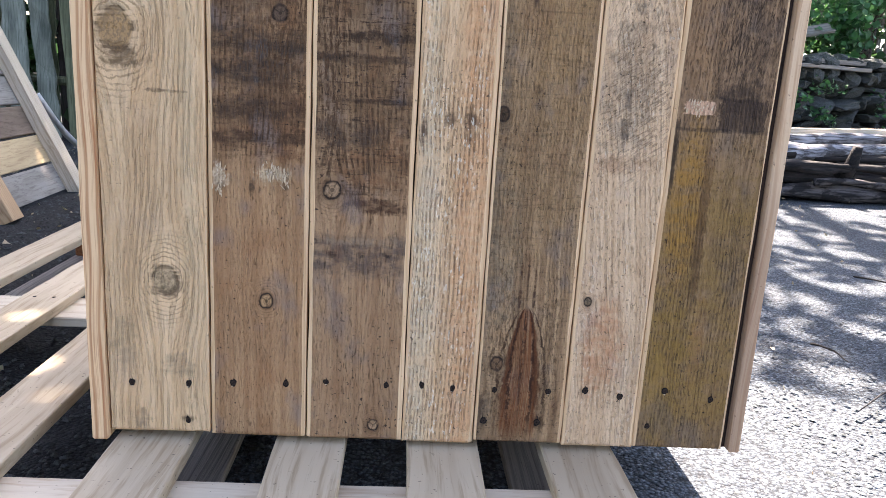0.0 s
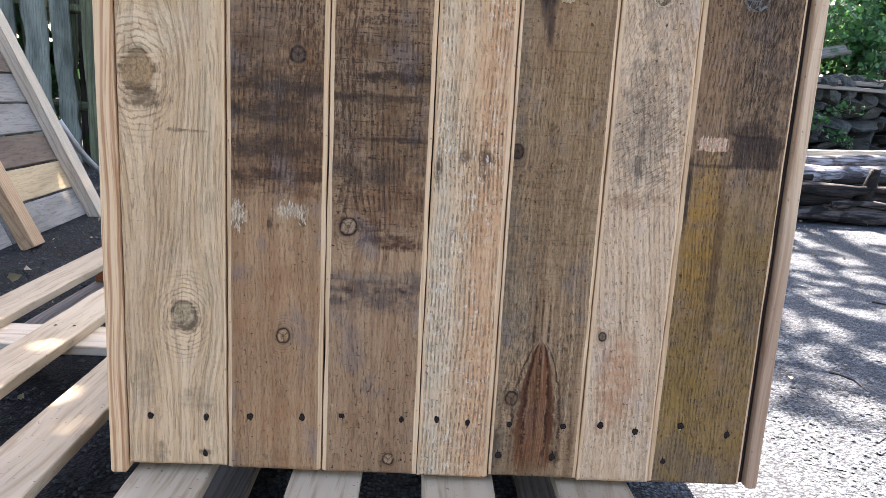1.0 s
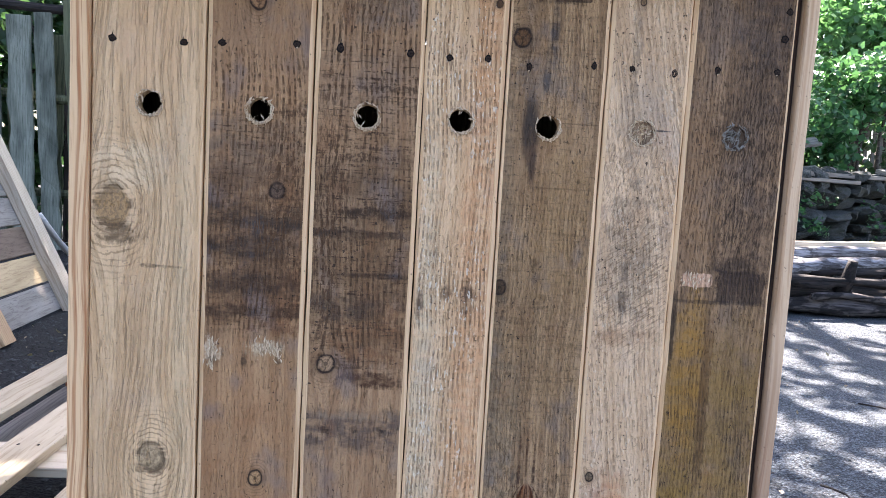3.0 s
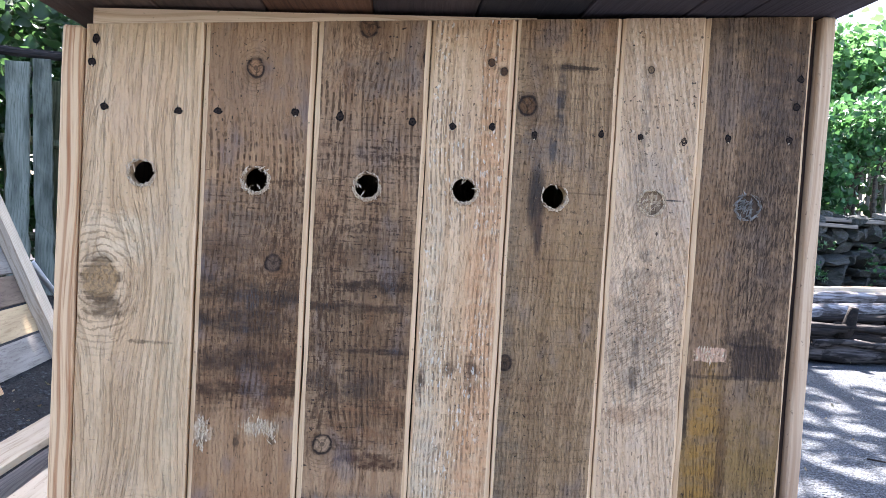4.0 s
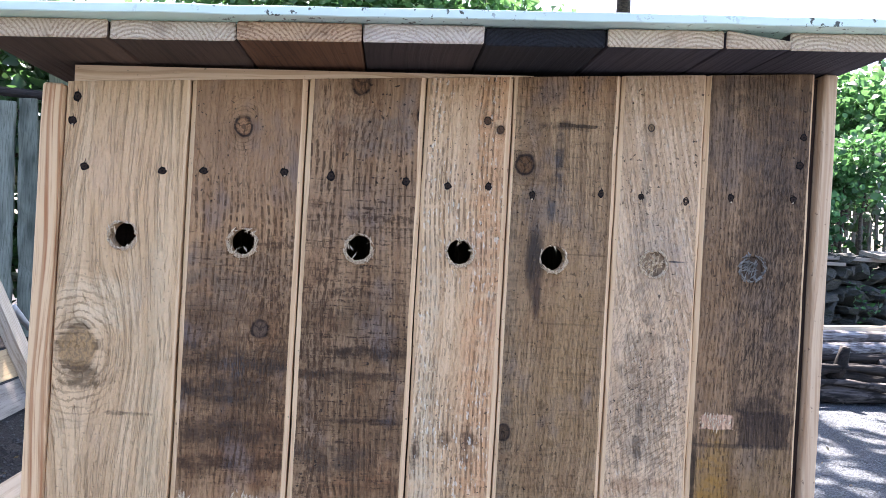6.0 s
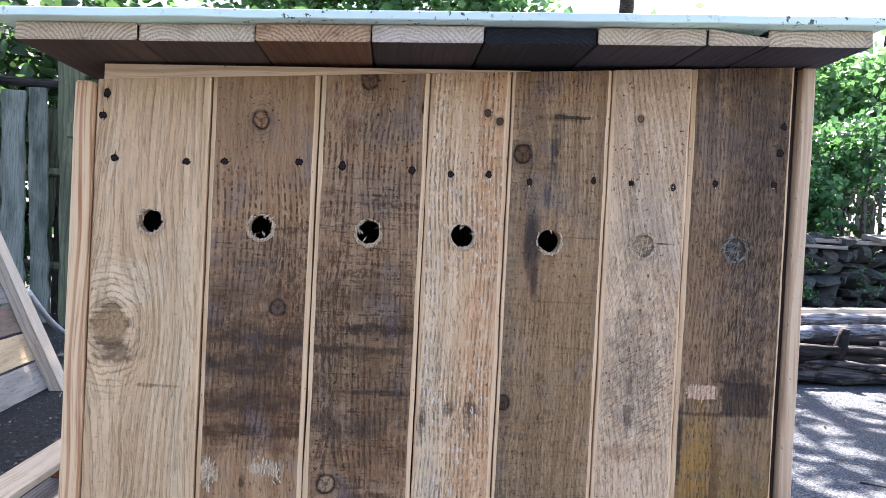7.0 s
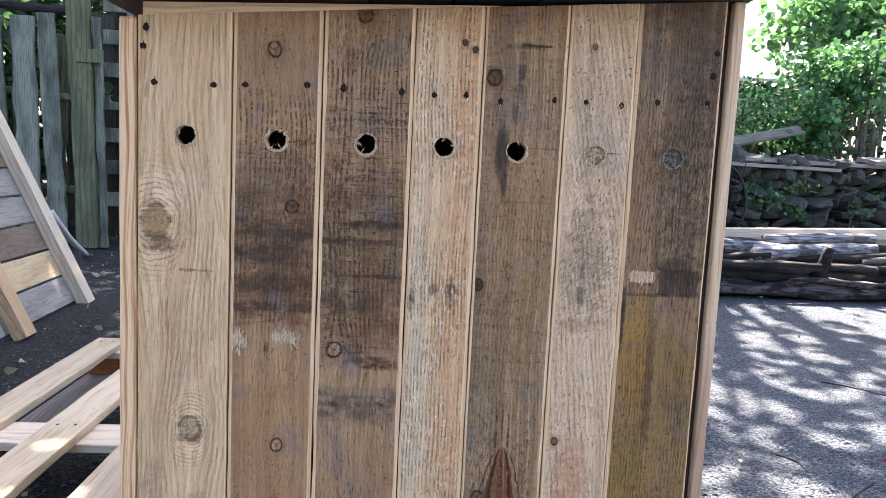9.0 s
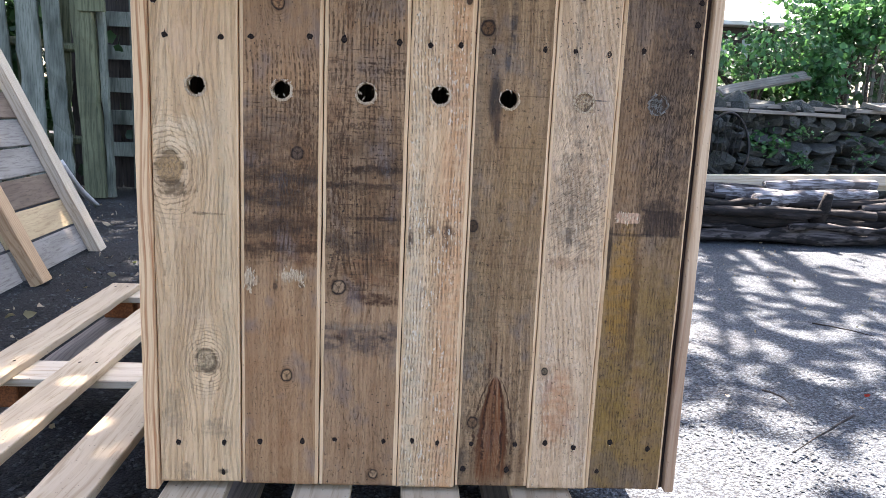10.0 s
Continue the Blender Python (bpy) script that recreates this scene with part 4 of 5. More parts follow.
def torn_fibres(cx, cz, r, seed, low=True, count=70, reach=0.5):
    """Broken wood fibres round the rim of a bored hole."""
    rr = random.Random(seed)
    bm = bmesh.new()
    for k in range(count):
        a = rr.gauss(-math.pi / 2, 0.95) if low and k % 4 else rr.uniform(0, 6.283)
        q = r * rr.uniform(0.90, 1.10)
        c = Vector((cx + math.cos(a) * q, YF - 0.001, cz + math.sin(a) * q))
        t = a + math.pi / 2 + rr.gauss(0, 0.28 if k % 6 else 0.9)
        ln, wd = rr.uniform(0.002, 0.006), rr.uniform(0.0005, 0.0013)
        d, s = Vector((math.cos(t), 0, math.sin(t))) * ln, Vector((-math.sin(t), 0, math.cos(t))) * wd
        o = Vector((0, -rr.uniform(0.0008, 0.003), 0))
        v = [bm.verts.new(c - d), bm.verts.new(c + s + o), bm.verts.new(c + d), bm.verts.new(c - s + o * 0.6), bm.verts.new(c + o * 1.5)]
        for i in range(4):
            bm.faces.new((v[i], v[(i + 1) % 4], v[4]))
    for k in range(count // 30):
        a = rr.uniform(0, 6.283)
        q = r * rr.uniform(0.5, 0.95)
        c = Vector((cx + math.cos(a) * q, YF + rr.uniform(0.001, 0.009), cz + math.sin(a) * q))
        t = rr.gauss(math.pi / 2, 0.5)
        d, s = Vector((math.cos(t), 0.2, math.sin(t))) * rr.uniform(0.002, 0.007), Vector((0.0012, 0, 0.0003))
        v = [bm.verts.new(c - d), bm.verts.new(c + s), bm.verts.new(c + d), bm.verts.new(c - s)]
        bm.faces.new(v)
    return bm


def splinters(cx, cz, r, seed, count=26):
    """Broken slivers left standing inside a hole that was not bored through."""
    rr = random.Random(seed)
    bm = bmesh.new()
    for k in range(count):
        a = rr.uniform(0, 6.283)
        q = r * 0.75 * math.sqrt(rr.random())
        c = Vector((cx + math.cos(a) * q, YF + 0.003, cz + math.sin(a) * q))
        t = rr.gauss(1.0, 0.6)
        ln, wd = rr.uniform(0.004, 0.011), rr.uniform(0.0005, 0.0013)
        d, s = Vector((math.cos(t), rr.uniform(-0.2, 0.2), math.sin(t))) * ln, Vector((-math.sin(t), 0, math.cos(t))) * wd
        o = Vector((0, -rr.uniform(0.001, 0.0035), 0))
        v = [bm.verts.new(c - d), bm.verts.new(c + s), bm.verts.new(c + d), bm.verts.new(c - s), bm.verts.new(c + o)]
        for i in range(4):
            bm.faces.new((v[i], v[(i + 1) % 4], v[4]))
    return bm


def screw_mesh(seed):
    """A sunken head with a cross slot, in a ring of crushed fibre that is split along the grain."""
    rr = random.Random(seed)
    bm = bmesh.new()
    n = 14
    jag = [1 + rr.uniform(-0.16, 0.2) + 0.25 * abs(math.sin(6.2832 * k / n)) ** 3 * rr.random() for k in range(n)]
    prof = [(0.0052, -0.0003, 0), (0.0044, -0.0010, 0), (0.0038, -0.0004, 1), (0.0034, -0.0008, 1), (0.0019, -0.0010, 1)]
    rings = []
    for r, y, m in prof:
        rings.append([bm.verts.new((math.cos(6.2832 * k / n) * r * (jag[k] if m == 0 else 1), y, math.sin(6.2832 * k / n) * r * (jag[k] if m == 0 else 1))) for k in range(n)])
    for j, (a, b) in enumerate(zip(rings, rings[1:])):
        for k in range(n):
            bm.faces.new((a[k], a[(k + 1) % n], b[(k + 1) % n], b[k])).material_index = 1 if j < 2 else 0
    c = [bm.verts.new((math.cos(6.2832 * k / n) * (0.0018 if k % 3 else 0.0006), -0.0004, math.sin(6.2832 * k / n) * (0.0018 if k % 3 else 0.0006))) for k in range(n)]
    for k in range(n):
        bm.faces.new((rings[-1][k], rings[-1][(k + 1) % n], c[(k + 1) % n], c[k]))
    bm.faces.new(c).material_index = 1
    for way in (-1, 1):
        # the split in the grain, and a pale lifted fibre beside it
        x, ln = rr.uniform(-0.001, 0.001), rr.uniform(0.002, 0.007) * (1.5 if way > 0 else 1.0)
        v = [bm.verts.new(q) for q in ((x - 0.0008, -0.0005, way * 0.0042), (x + 0.0008, -0.0005, way * 0.0042), (x + rr.uniform(-0.0005, 0.0005), -0.0003, way * (0.0046 + ln)))]
        bm.faces.new(v if way < 0 else v[::-1]).material_index = 1
    if seed % 2:
        x, z = rr.uniform(-0.003, 0.003), -0.0052
        v = [bm.verts.new(q) for q in ((x - 0.0018, -0.0004, z), (x, -0.0016, z - 0.0012), (x + 0.0018, -0.0004, z + 0.0004), (x, -0.0022, z + 0.0012))]
        bm.faces.new(v).material_index = 2
    return mesh_from("screw", bm, [M_SCREW, M_CRUSHED_SHADED, M_TORN])


SCREWHEADS = [screw_mesh(k) for k in range(7)]
BOARDS = [  # left x, right x, pale chamfers, hole x, hole z, hole kind
    (-0.383, -0.2452, 0.0008, 0.0022, -0.312, 0.824, 1),
    (-0.2428, -0.1093, 0.0060, 0.0056, -0.175, 0.823, 1),
    (-0.1068, 0.0306, 0.0056, 0.0060, -0.039, 0.823, 1),
    (0.0324, 0.1362, 0.0030, 0.0062, 0.082, 0.825, 1),
    (0.1380, 0.2675, 0.0032, 0.0050, 0.196, 0.824, 1),
    (0.2693, 0.3745, 0.0040, 0.0034, 0.320, 0.824, 0),
    (0.3763, 0.5130, 0.0050, 0.0035, 0.444, 0.825, 0),
]
BOARD_LABELS = ["cream pine board with large knots", "brown-stained board with dark bands", "brown sawn board with cross saw marks", "pale rough-sawn narrow board",
                "olive-brown board with a red-brown flame figure", "pinkish pale narrow board", "dark board turning olive yellow below"]
SCREWS = [[(-0.371, 0.981), (-0.375, 0.953), (-0.359, 0.901), (-0.271, 0.901), (-0.352, 0.210), (-0.273, 0.211), (-0.275, 0.155)],
          [(-0.224, 0.904), (-0.131, 0.908), (-0.211, 0.214), (-0.137, 0.216)],
          [(-0.076, 0.907), (0.013, 0.906), (-0.080, 0.221), (0.006, 0.219)],
          [(0.063, 0.904), (0.112, 0.906), (0.057, 0.220), (0.102, 0.217)],
          [(0.166, 0.899), (0.250, 0.906), (0.163, 0.217), (0.242, 0.217), (0.229, 0.168), (0.150, 0.168)],
          [(0.300, 0.905), (0.356, 0.903), (0.296, 0.221), (0.348, 0.213)],
          [(0.413, 0.910), (0.493, 0.913), (0.502, 0.991), (0.499, 0.956), (0.415, 0.224), (0.485, 0.213), (0.395, 0.167)]]
M_HOLLOW = [wood("bruised_pale_wood", S(150, 126, 102), S(84, 66, 50), "z", 60, 0.6), wood("bruised_dark_wood", S(104, 86, 72), S(58, 44, 36), "z", 60, 0.6)]
M_BORE = wood("bored_wood", S(206, 176, 140), S(150, 116, 84), "z", 200, 0.3)
for i, (x0, x1, cl, cr, hx, hz, kind) in enumerate(BOARDS):
    b = part("board", front_board(x0, x1, cl, cr, (hx, hz, 0.0155), 0.021, 0.0008 * math.sin(i * 2.3), bool(kind)), [FACES[i], M_PALE, M_INSIDE, M_BORE if kind else M_HOLLOW[i - 5]], wooden_box, BOARD_LABELS[i])
    part("torn_rim", torn_fibres(hx, hz, 0.0162, 40 + i, bool(kind), (95, 130, 120, 100, 70, 90, 60)[i]), M_TORN if i < 6 else M_PLANK, b, "pale torn wood fibres round a bored hole")
    if not kind:
        part("splintered_plug", splinters(hx, hz, 0.0155, 60 + i, 46 if i == 5 else 22), M_TORN if i == 5 else M_PLANK, b, "broken slivers in a half-bored hole")
    for k, (sx, sz) in enumerate(SCREWS[i]):
        piece("screw", SCREWHEADS[(3 * k + 2 * i) % 7], b, pose(sx, YF + 0.0008 * math.sin(i * 2.3), sz, 0, 8 * math.sin(k * 4 + i), 0) @ Matrix.Diagonal((0.82 + 0.13 * math.sin(k * 7 + i), 1, 0.85 + 0.13 * math.cos(k * 5 + i * 3), 1)))



def torn_patch(cx, cz, rx, rz, count, seed):
    """Pale fibres lifted where an old nail tore the face."""
    rr = random.Random(seed)
    bm = bmesh.new()
    for k in range(count):
        c = Vector((cx + rr.gauss(0, rx * 0.5), YF - 0.0006, cz + rr.gauss(0, rz * 0.5)))
        t = math.pi / 2 + rr.gauss(0, 0.3)
        ln, wd = rr.uniform(0.0015, 0.0055), rr.uniform(0.0004, 0.0013)
        d, q = Vector((math.cos(t), 0, math.sin(t))) * ln, Vector((-math.sin(t), 0, math.cos(t))) * wd
        o = Vector((0, -rr.uniform(0.0006, 0.002), 0))
        v = [bm.verts.new(c - d), bm.verts.new(c + q), bm.verts.new(c + d), bm.verts.new(c - q), bm.verts.new(c + o)]
        for i in range(4):
            bm.faces.new((v[i], v[(i + 1) % 4], v[4]))
    return bm


front = [o for o in wooden_box.children if o.name.startswith("board")]
for k, (bi, cx, cz, rx, rz, count) in enumerate(((1, -0.227, 0.510, 0.008, 0.017, 54), (1, -0.160, 0.516, 0.014, 0.010, 60), (1, -0.141, 0.508, 0.005, 0.012, 26), (1, -0.228, 0.490, 0.004, 0.008, 14), (6, 0.409, 0.634, 0.016, 0.007, 34))):
    part("torn_spot", torn_patch(cx, cz, rx, rz, count, 80 + k), M_TORN, front[bi], "pale torn fibres at an old nail hole")

# corner posts, sides, back and inside rails
part("corner_post", box((-0.4085, 0.998, 0.123), (-0.3855, 1.045, 0.994), 0.0025, 0.0012, 14, 2), M_TRIM_L, wooden_box, "reddish pine corner post")
bm = box((0.5212, 0.999, 0.131), (0.5385, 1.045, 1.070), 0.0020, 0.0010, 14, 2)
part("corner_post", bm, M_TRIM_R, wooden_box, "tan pine corner post, browner towards its foot")
# near-black strip fills the gap by the post, standing in for its shade
M_GAP_SHADE = wood("gap_shade", S(46, 30, 22), S(24, 15, 11), "z", 60, 0.4)
part("side_strip", box((0.5137, 1.013, 0.133), (0.5207, 1.045, 1.066), 0.001, 0.0006, 14, 2), M_GAP_SHADE, wooden_box, "dark strip standing in for the shaded gap beside the corner post")
for x in (-0.407, 0.5235):
    for k in range(5):
        y0 = 1.046 + 0.128 * k
        zt = top_z(x) - 0.004
        part("side_board", box((x, y0, 0.130), (x + 0.02, y0 + 0.125, zt), 0.002), M_INSIDE, wooden_box)
for k in range(7):
    x0 = -0.386 + 0.1285 * k
    part("back_board", box((x0, 1.672, 0.130), (x0 + 0.128, 1.69, top_z(x0)), 0.0), M_INSIDE, wooden_box)
part("back_panel", box((-0.386, 1.660, 0.153), (0.523, 1.6705, 0.985), 0.0), M_INSIDE, wooden_box)
part("floor_board", box((-0.385, 1.03, 0.136), (0.523, 1.66, 0.152), 0.002), M_INSIDE, wooden_box)
bm = bmesh.new()
slab(bm, (-0.376, 1.0035, 0.93), (0.50, 1.028, 1.0), 0.0)
for v in bm.verts:
    v.co.y = v.co.y if v.co.y > 1.02 else YF + 0.0225
    if v.co.z > 0.97:
        v.co.z = 1.0155 + 0.0475 * (v.co.x + 0.376)
for v in bm.verts:
    v.co.y += 0.006 if v.co.y > 1.0276 else 0
part("top_rail", bm, M_BATTEN, wooden_box, "pale pine batten under the lid")
bm = bmesh.new()
slab(bm, (-0.376, YF + 0.001, 0.99), (0.16, YF + 0.021, 1.0), 0.0)
for v in bm.verts:
    v.co.z = (1.0175 + 0.0475 * (v.co.x + 0.376)) if v.co.z > 0.995 else top_z(v.co.x) + 0.0004
part("cleat", bm, M_BATTEN, wooden_box, "pale pine wedge strip above the boards")

# the lid: boards running from front to back, a white sheet on top
lid = new("lid")
lid.parent = wooden_box
tagged(lid, "sloping lid of mixed reclaimed boards with sawn ends")
LID_X = [-0.435, -0.302, -0.173, -0.043, 0.086, 0.218, 0.348, 0.422, 0.552]
LID_ENDS = [(S(206, 184, 158), S(150, 122, 96)), (S(212, 194, 172), S(166, 142, 118)), (S(200, 166, 134), S(134, 96, 68)), (S(212, 198, 184), S(176, 156, 138)),
            (S(34, 36, 42), S(18, 18, 22)), (S(210, 190, 164), S(164, 138, 112)), (S(206, 184, 158), S(156, 130, 104)), (S(212, 194, 170), S(156, 132, 108))]
# boards' own browns and blacks, taken darker for the shade beneath the lid
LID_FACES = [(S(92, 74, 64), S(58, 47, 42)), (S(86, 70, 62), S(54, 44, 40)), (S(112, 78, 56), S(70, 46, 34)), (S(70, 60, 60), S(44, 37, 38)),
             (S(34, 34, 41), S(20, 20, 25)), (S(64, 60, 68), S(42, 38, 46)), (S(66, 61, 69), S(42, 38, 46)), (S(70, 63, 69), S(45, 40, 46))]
for i in range(8):
    x0, x1 = LID_X[i] + 0.0008, LID_X[i + 1] - 0.0008
    bm = bmesh.new()
    yf = 0.900 + 0.003 * math.sin(i * 1.9)
    slab(bm, (x0, yf, 0), (x1, 1.72, 0.0195), 0.0016)
    for v in bm.verts:
        if i == 6 and v.co.z > 0.012 and v.co.x > x1 - 0.012 and v.co.y < 1.2:
            v.co.z -= 0.010
        v.co.z += lid_z(v.co.x) + 0.0007 * math.sin(i * 3.1)
    bm.normal_update()
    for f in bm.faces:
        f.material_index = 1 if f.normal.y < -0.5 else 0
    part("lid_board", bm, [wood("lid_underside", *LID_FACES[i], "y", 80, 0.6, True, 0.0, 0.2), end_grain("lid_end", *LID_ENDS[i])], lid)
bm = bmesh.new()
slab(bm, (-0.452, 0.880, 0), (0.560, 1.76, 0.010), 0.001, 0.0, 40, 0)
for v in bm.verts:
    v.co.z += lid_z(v.co.x) + 0.0205 + 0.0012 * noise.noise(Vector((v.co.x * 14, v.co.y * 3, 0)))
part("white_sheet", bm, M_WHITE, lid, "thin white sheet lying over the lid boards")

# ---- the pallet ----
pallet = thing("pallet", "large pale pine shipping pallet lying on gravel", "pallet")
SLAT_X = [-1.024, -0.818, -0.601, -0.380, -0.153, 0.040, 0.241]
SLAT_W = [0.100, 0.100, 0.102, 0.109, 0.103, 0.106, 0.109]
for i, (x, w) in enumerate(zip(SLAT_X, SLAT_W)):
    part("slat", box((x, 0.775 + 0.006 * math.sin(i * 4), 0.1005), (x + w, 2.495 + 0.006 * math.sin(i * 3), 0.1225 + 0.001 * math.sin(i)), 0.002, 0.0025, 16, 1), M_SLAT, pallet)
for y0, y1 in ((0.80, 0.934), (1.575, 1.712), (2.385, 2.49)):
    part("cross_board", box((-1.026, y0, 0.0785), (0.352, y1, 0.100), 0.002, 0.0015, 10, 0), M_CROSS, pallet)
    for x in (-1.02, -0.346, 0.213):
        part("block", box((x, y0 + 0.008, 0.020), (x + 0.1, y1 - 0.008, 0.078), 0.003), M_BLOCK, pallet, "red-brown pressed chip block")
for x in (-1.025, -0.346, 0.213):
    part("skid", box((x, 0.78, 0.0), (x + 0.1, 2.49, 0.0195), 0.002, 0.001, 8, 1), M_SKID, pallet)
for x, w in zip(SLAT_X, SLAT_W):
    for yn in (0.84, 1.64, 2.44):
        for dx in (0.3, 0.72):
            piece("screw", SCREWHEADS[0], pallet, pose(x + w * dx, yn, 0.1232, -90, 0, 0) @ Matrix.Scale(0.7, 4))

# ---- the leaning panel ----
panel = thing("leaning_panel", "framed panel of mixed boards propped at a slant", "wooden panel", at=(-1.47, 3.2, 0))
PB = Vector((-1.615, 3.757, 0.0))                     # far foot
along = (Vector((-1.413, 2.60, 0)) - Vector((-1.532, 3.757, 0))).normalized()  # towards the near end
up = Vector((-0.455, 0.0, 0.93)).normalized()
out = along.cross(up)
if out.x < 0:
    out = -out


def on_panel(s, h, d):
    return PB + along * s + up * h + out * d - Vector((-1.47, 3.2, 0))


TURN = Matrix((-along, up, out)).transposed().to_4x4()


def panel_bar(s0, s1, h0, h1, d0, d1, material, name, label="", bev=0.002):
    """A bar of the panel: x along its foot, y up its slope, z out of its face."""
    bm = box((-s1, h0, d0), (-s0, h1, d1), bev, 0.002, 9, 1 if h1 - h0 > s1 - s0 else 0)
    ob = part(name, bm, material, panel, label)
    ob.matrix_basis = Matrix.Translation(on_panel(0, 0, 0)) @ TURN
    return ob


PANEL_M = [M_GREYB, M_TANB, M_BROWNB, M_GREYB, M_GREYB, M_BROWNB, M_TANB, M_GREYB, M_GREYB, M_BROWNB]
for k in range(9):
    for s0, s1 in ((0.045, 0.86), (0.90, 1.85)):
        panel_bar(s0, s1, 0.004 + 0.145 * k, 0.138 + 0.145 * k, 0.0, 0.02, PANEL_M[(k + (3 if s0 > 0.5 else 0)) % 10], "board")
panel_bar(0.0, 0.11, -0.036, 1.32, 0.0205, 0.075, M_STILE, "stile", "pale pine stile")
panel_bar(0.77, 0.87, -0.036, 1.32, 0.0205, 0.075, M_STILE2, "stile", "tan pine stile")
panel_bar(1.66, 1.76, -0.036, 1.32, 0.0205, 0.075, M_STILE2, "stile", "tan pine stile")
for s in (0.1, 1.6):
    a, b = on_panel(s, 1.2, -0.02), on_panel(s, 1.2, -0.02) + Vector((-0.55, 0, 0))
    b.z = 0.0
    part("prop", tube([a, a.lerp(b, 0.5), b], [0.022] * 3, 4), M_STILE, panel, "rear prop leg")

bm = bmesh.new()
tip, foot = Vector((-1.80, 3.86, 0.44)), Vector((-2.163, 5.236, 0.01))
for i in range(13):
    t = i / 12
    c = tip.lerp(foot, t) + Vector((0.0, 0.0, -0.02 * math.sin(math.pi * t)))
    for q in (-1, 1):
        bm.verts.new(c + Vector((0.014 * q, 0.006 * q, 0.008 * q + 0.003 * math.sin(t * 9 + q))))
bm.verts.ensure_lookup_table()
for i in range(12):
    bm.faces.new((bm.verts[2 * i], bm.verts[2 * i + 1], bm.verts[2 * i + 3], bm.verts[2 * i + 2]))
tarp = tagged(new("plastic_strip", mesh_from("plastic_strip", bm, M_TARP, True)), "white plastic strip slanting down behind the leaning panel", "plastic strip")
sol = tarp.modifiers.new("thick", "SOLIDIFY")
sol.thickness = 0.006

# ---- the old fence ----
fence = thing("board_fence", "weathered silver-grey board fence with uneven vertical boards", "fence", at=(-2.6, 5.75, 0))
fr = random.Random(8)


def fence_board(x, w, y, z0, z1, lean, material=M_FENCE, thick=0.022, name="board"):
    bm = bmesh.new()
    vs = slab(bm, (-w / 2, -thick / 2, z0), (w / 2, thick / 2, z1), 0.003, 0.017, 15, 2)
    for v in vs:
        v.co.x += x + lean * v.co.z + 2.6
        v.co.y += y - 5.75
    return part(name, bm, material, fence)


x = -2.50
for k in range(13):
    w = fr.uniform(0.12, 0.165)
    fence_board(x - w / 2, w, 5.70 + fr.uniform(-0.01, 0.01), fr.uniform(0.02, 0.1), 1.72 + fr.uniform(-0.06, 0.06), fr.uniform(-0.05, -0.015))
    x -= w + fr.uniform(0.03, 0.075)
x = -2.56
for k in range(10):
    w = fr.uniform(0.12, 0.15)
    fence_board(x - w / 2, w, 5.83, 0.02, 1.66 + fr.uniform(-0.05, 0.05), fr.uniform(-0.02, 0.02), M_POST)
    x -= w + fr.uniform(0.10, 0.16)
fence_board(-2.36, 0.15, 5.76, 0.0, 1.95, -0.04, M_POST, 0.1, "post")
fence_board(-2.26, 0.05, 5.80, 0.0, 1.75, -0.03, M_FENCE, 0.05, "post")
part("bracket", box((0.18, -0.07, 1.40), (0.37, -0.03, 1.50), 0.004, 0.003), M_POST, fence)
for z in (0.45, 1.15, 1.80):
    part("rail", tube(curved((-2.6, 0.05, z + 0.08), (0.17, 0.05, z - 0.02), (0, 0, 0.02), 8, 0.02, z), [0.035] * 9, 8, 0.2, z), M_POST if z < 1.5 else M_LOGD, fence)
for k in range(7):
    part("slat", box((0.10, 0.6 + 0.01 * k, 0.28 + 0.27 * k), (1.0, 0.63 + 0.01 * k, 0.40 + 0.27 * k), 0.003, 0.004, 4, 0), M_FENCE, fence)
# extra dark boards, added only to darken the view past the post
for k in range(9):
    fence_board(-2.78 + 0.137 * k, 0.136, 6.52 + 0.01 * (k % 2), 0.0, 1.9 + 0.03 * math.sin(k * 3), 0.0, M_SHED)
part("post", box((0.30, 0.64, 0), (0.36, 0.70, 2.0), 0.004), M_FENCE, fence)

# ---- log pile ----
def log(name, pts, radii, material, label, rough=0.25, seed=0.0, sides=14):
    bm = tube(pts, radii, sides, rough, seed)
    c = Vector(pts[0])
    bmesh.ops.translate(bm, verts=bm.verts, vec=-c)
    ob = new(name, mesh_from(name, bm, material, True))
    ob.location = c
    return tagged(ob, label, "log", "logs in the pile")


log("log", curved((1.2, 4.58, 0.045), (4.9, 4.66, 0.07), (0, 0, -0.01), 18, 0.06, 1.0), [0.04 + 0.01 * math.sin(i) for i in range(19)], M_LOGG, "thin grey weathered log lying on gravel", 0.8, 1.0)
dark_log = log("log", curved((1.2, 4.66, 0.30), (4.6, 4.74, 0.25), (0, -0.02, -0.13), 20, 0.06, 2.0), [0.07 + 0.012 * math.sin(i * 1.3) for i in range(21)], M_LOGD, "thick dark curved log with a broken branch stub", 0.8, 2.0)
stub = part("branch_stub", tube([(1.58, -0.05, -0.13), (1.60, -0.09, -0.05), (1.605, -0.11, 0.03), (1.61, -0.115, 0.075)], [0.055, 0.040, 0.033, 0.030], 9, 0.3, 3.0), M_LOGD, dark_log, smooth=True)
log("log", curved((1.3, 4.86, 0.09), (4.7, 4.95, 0.10), (0, 0, 0.01), 16, 0.03, 3.0), [0.085] * 17, M_LOGD, "dark rotten log at the base of the pile", 0.7, 5.0)
log("log", curved((1.3, 4.74, 0.12), (4.4, 4.78, 0.14), (0, 0, 0.02), 16, 0.02, 3.5), [0.05] * 17, M_LOGG, "grey split log in the pile", 0.5, 5.4)
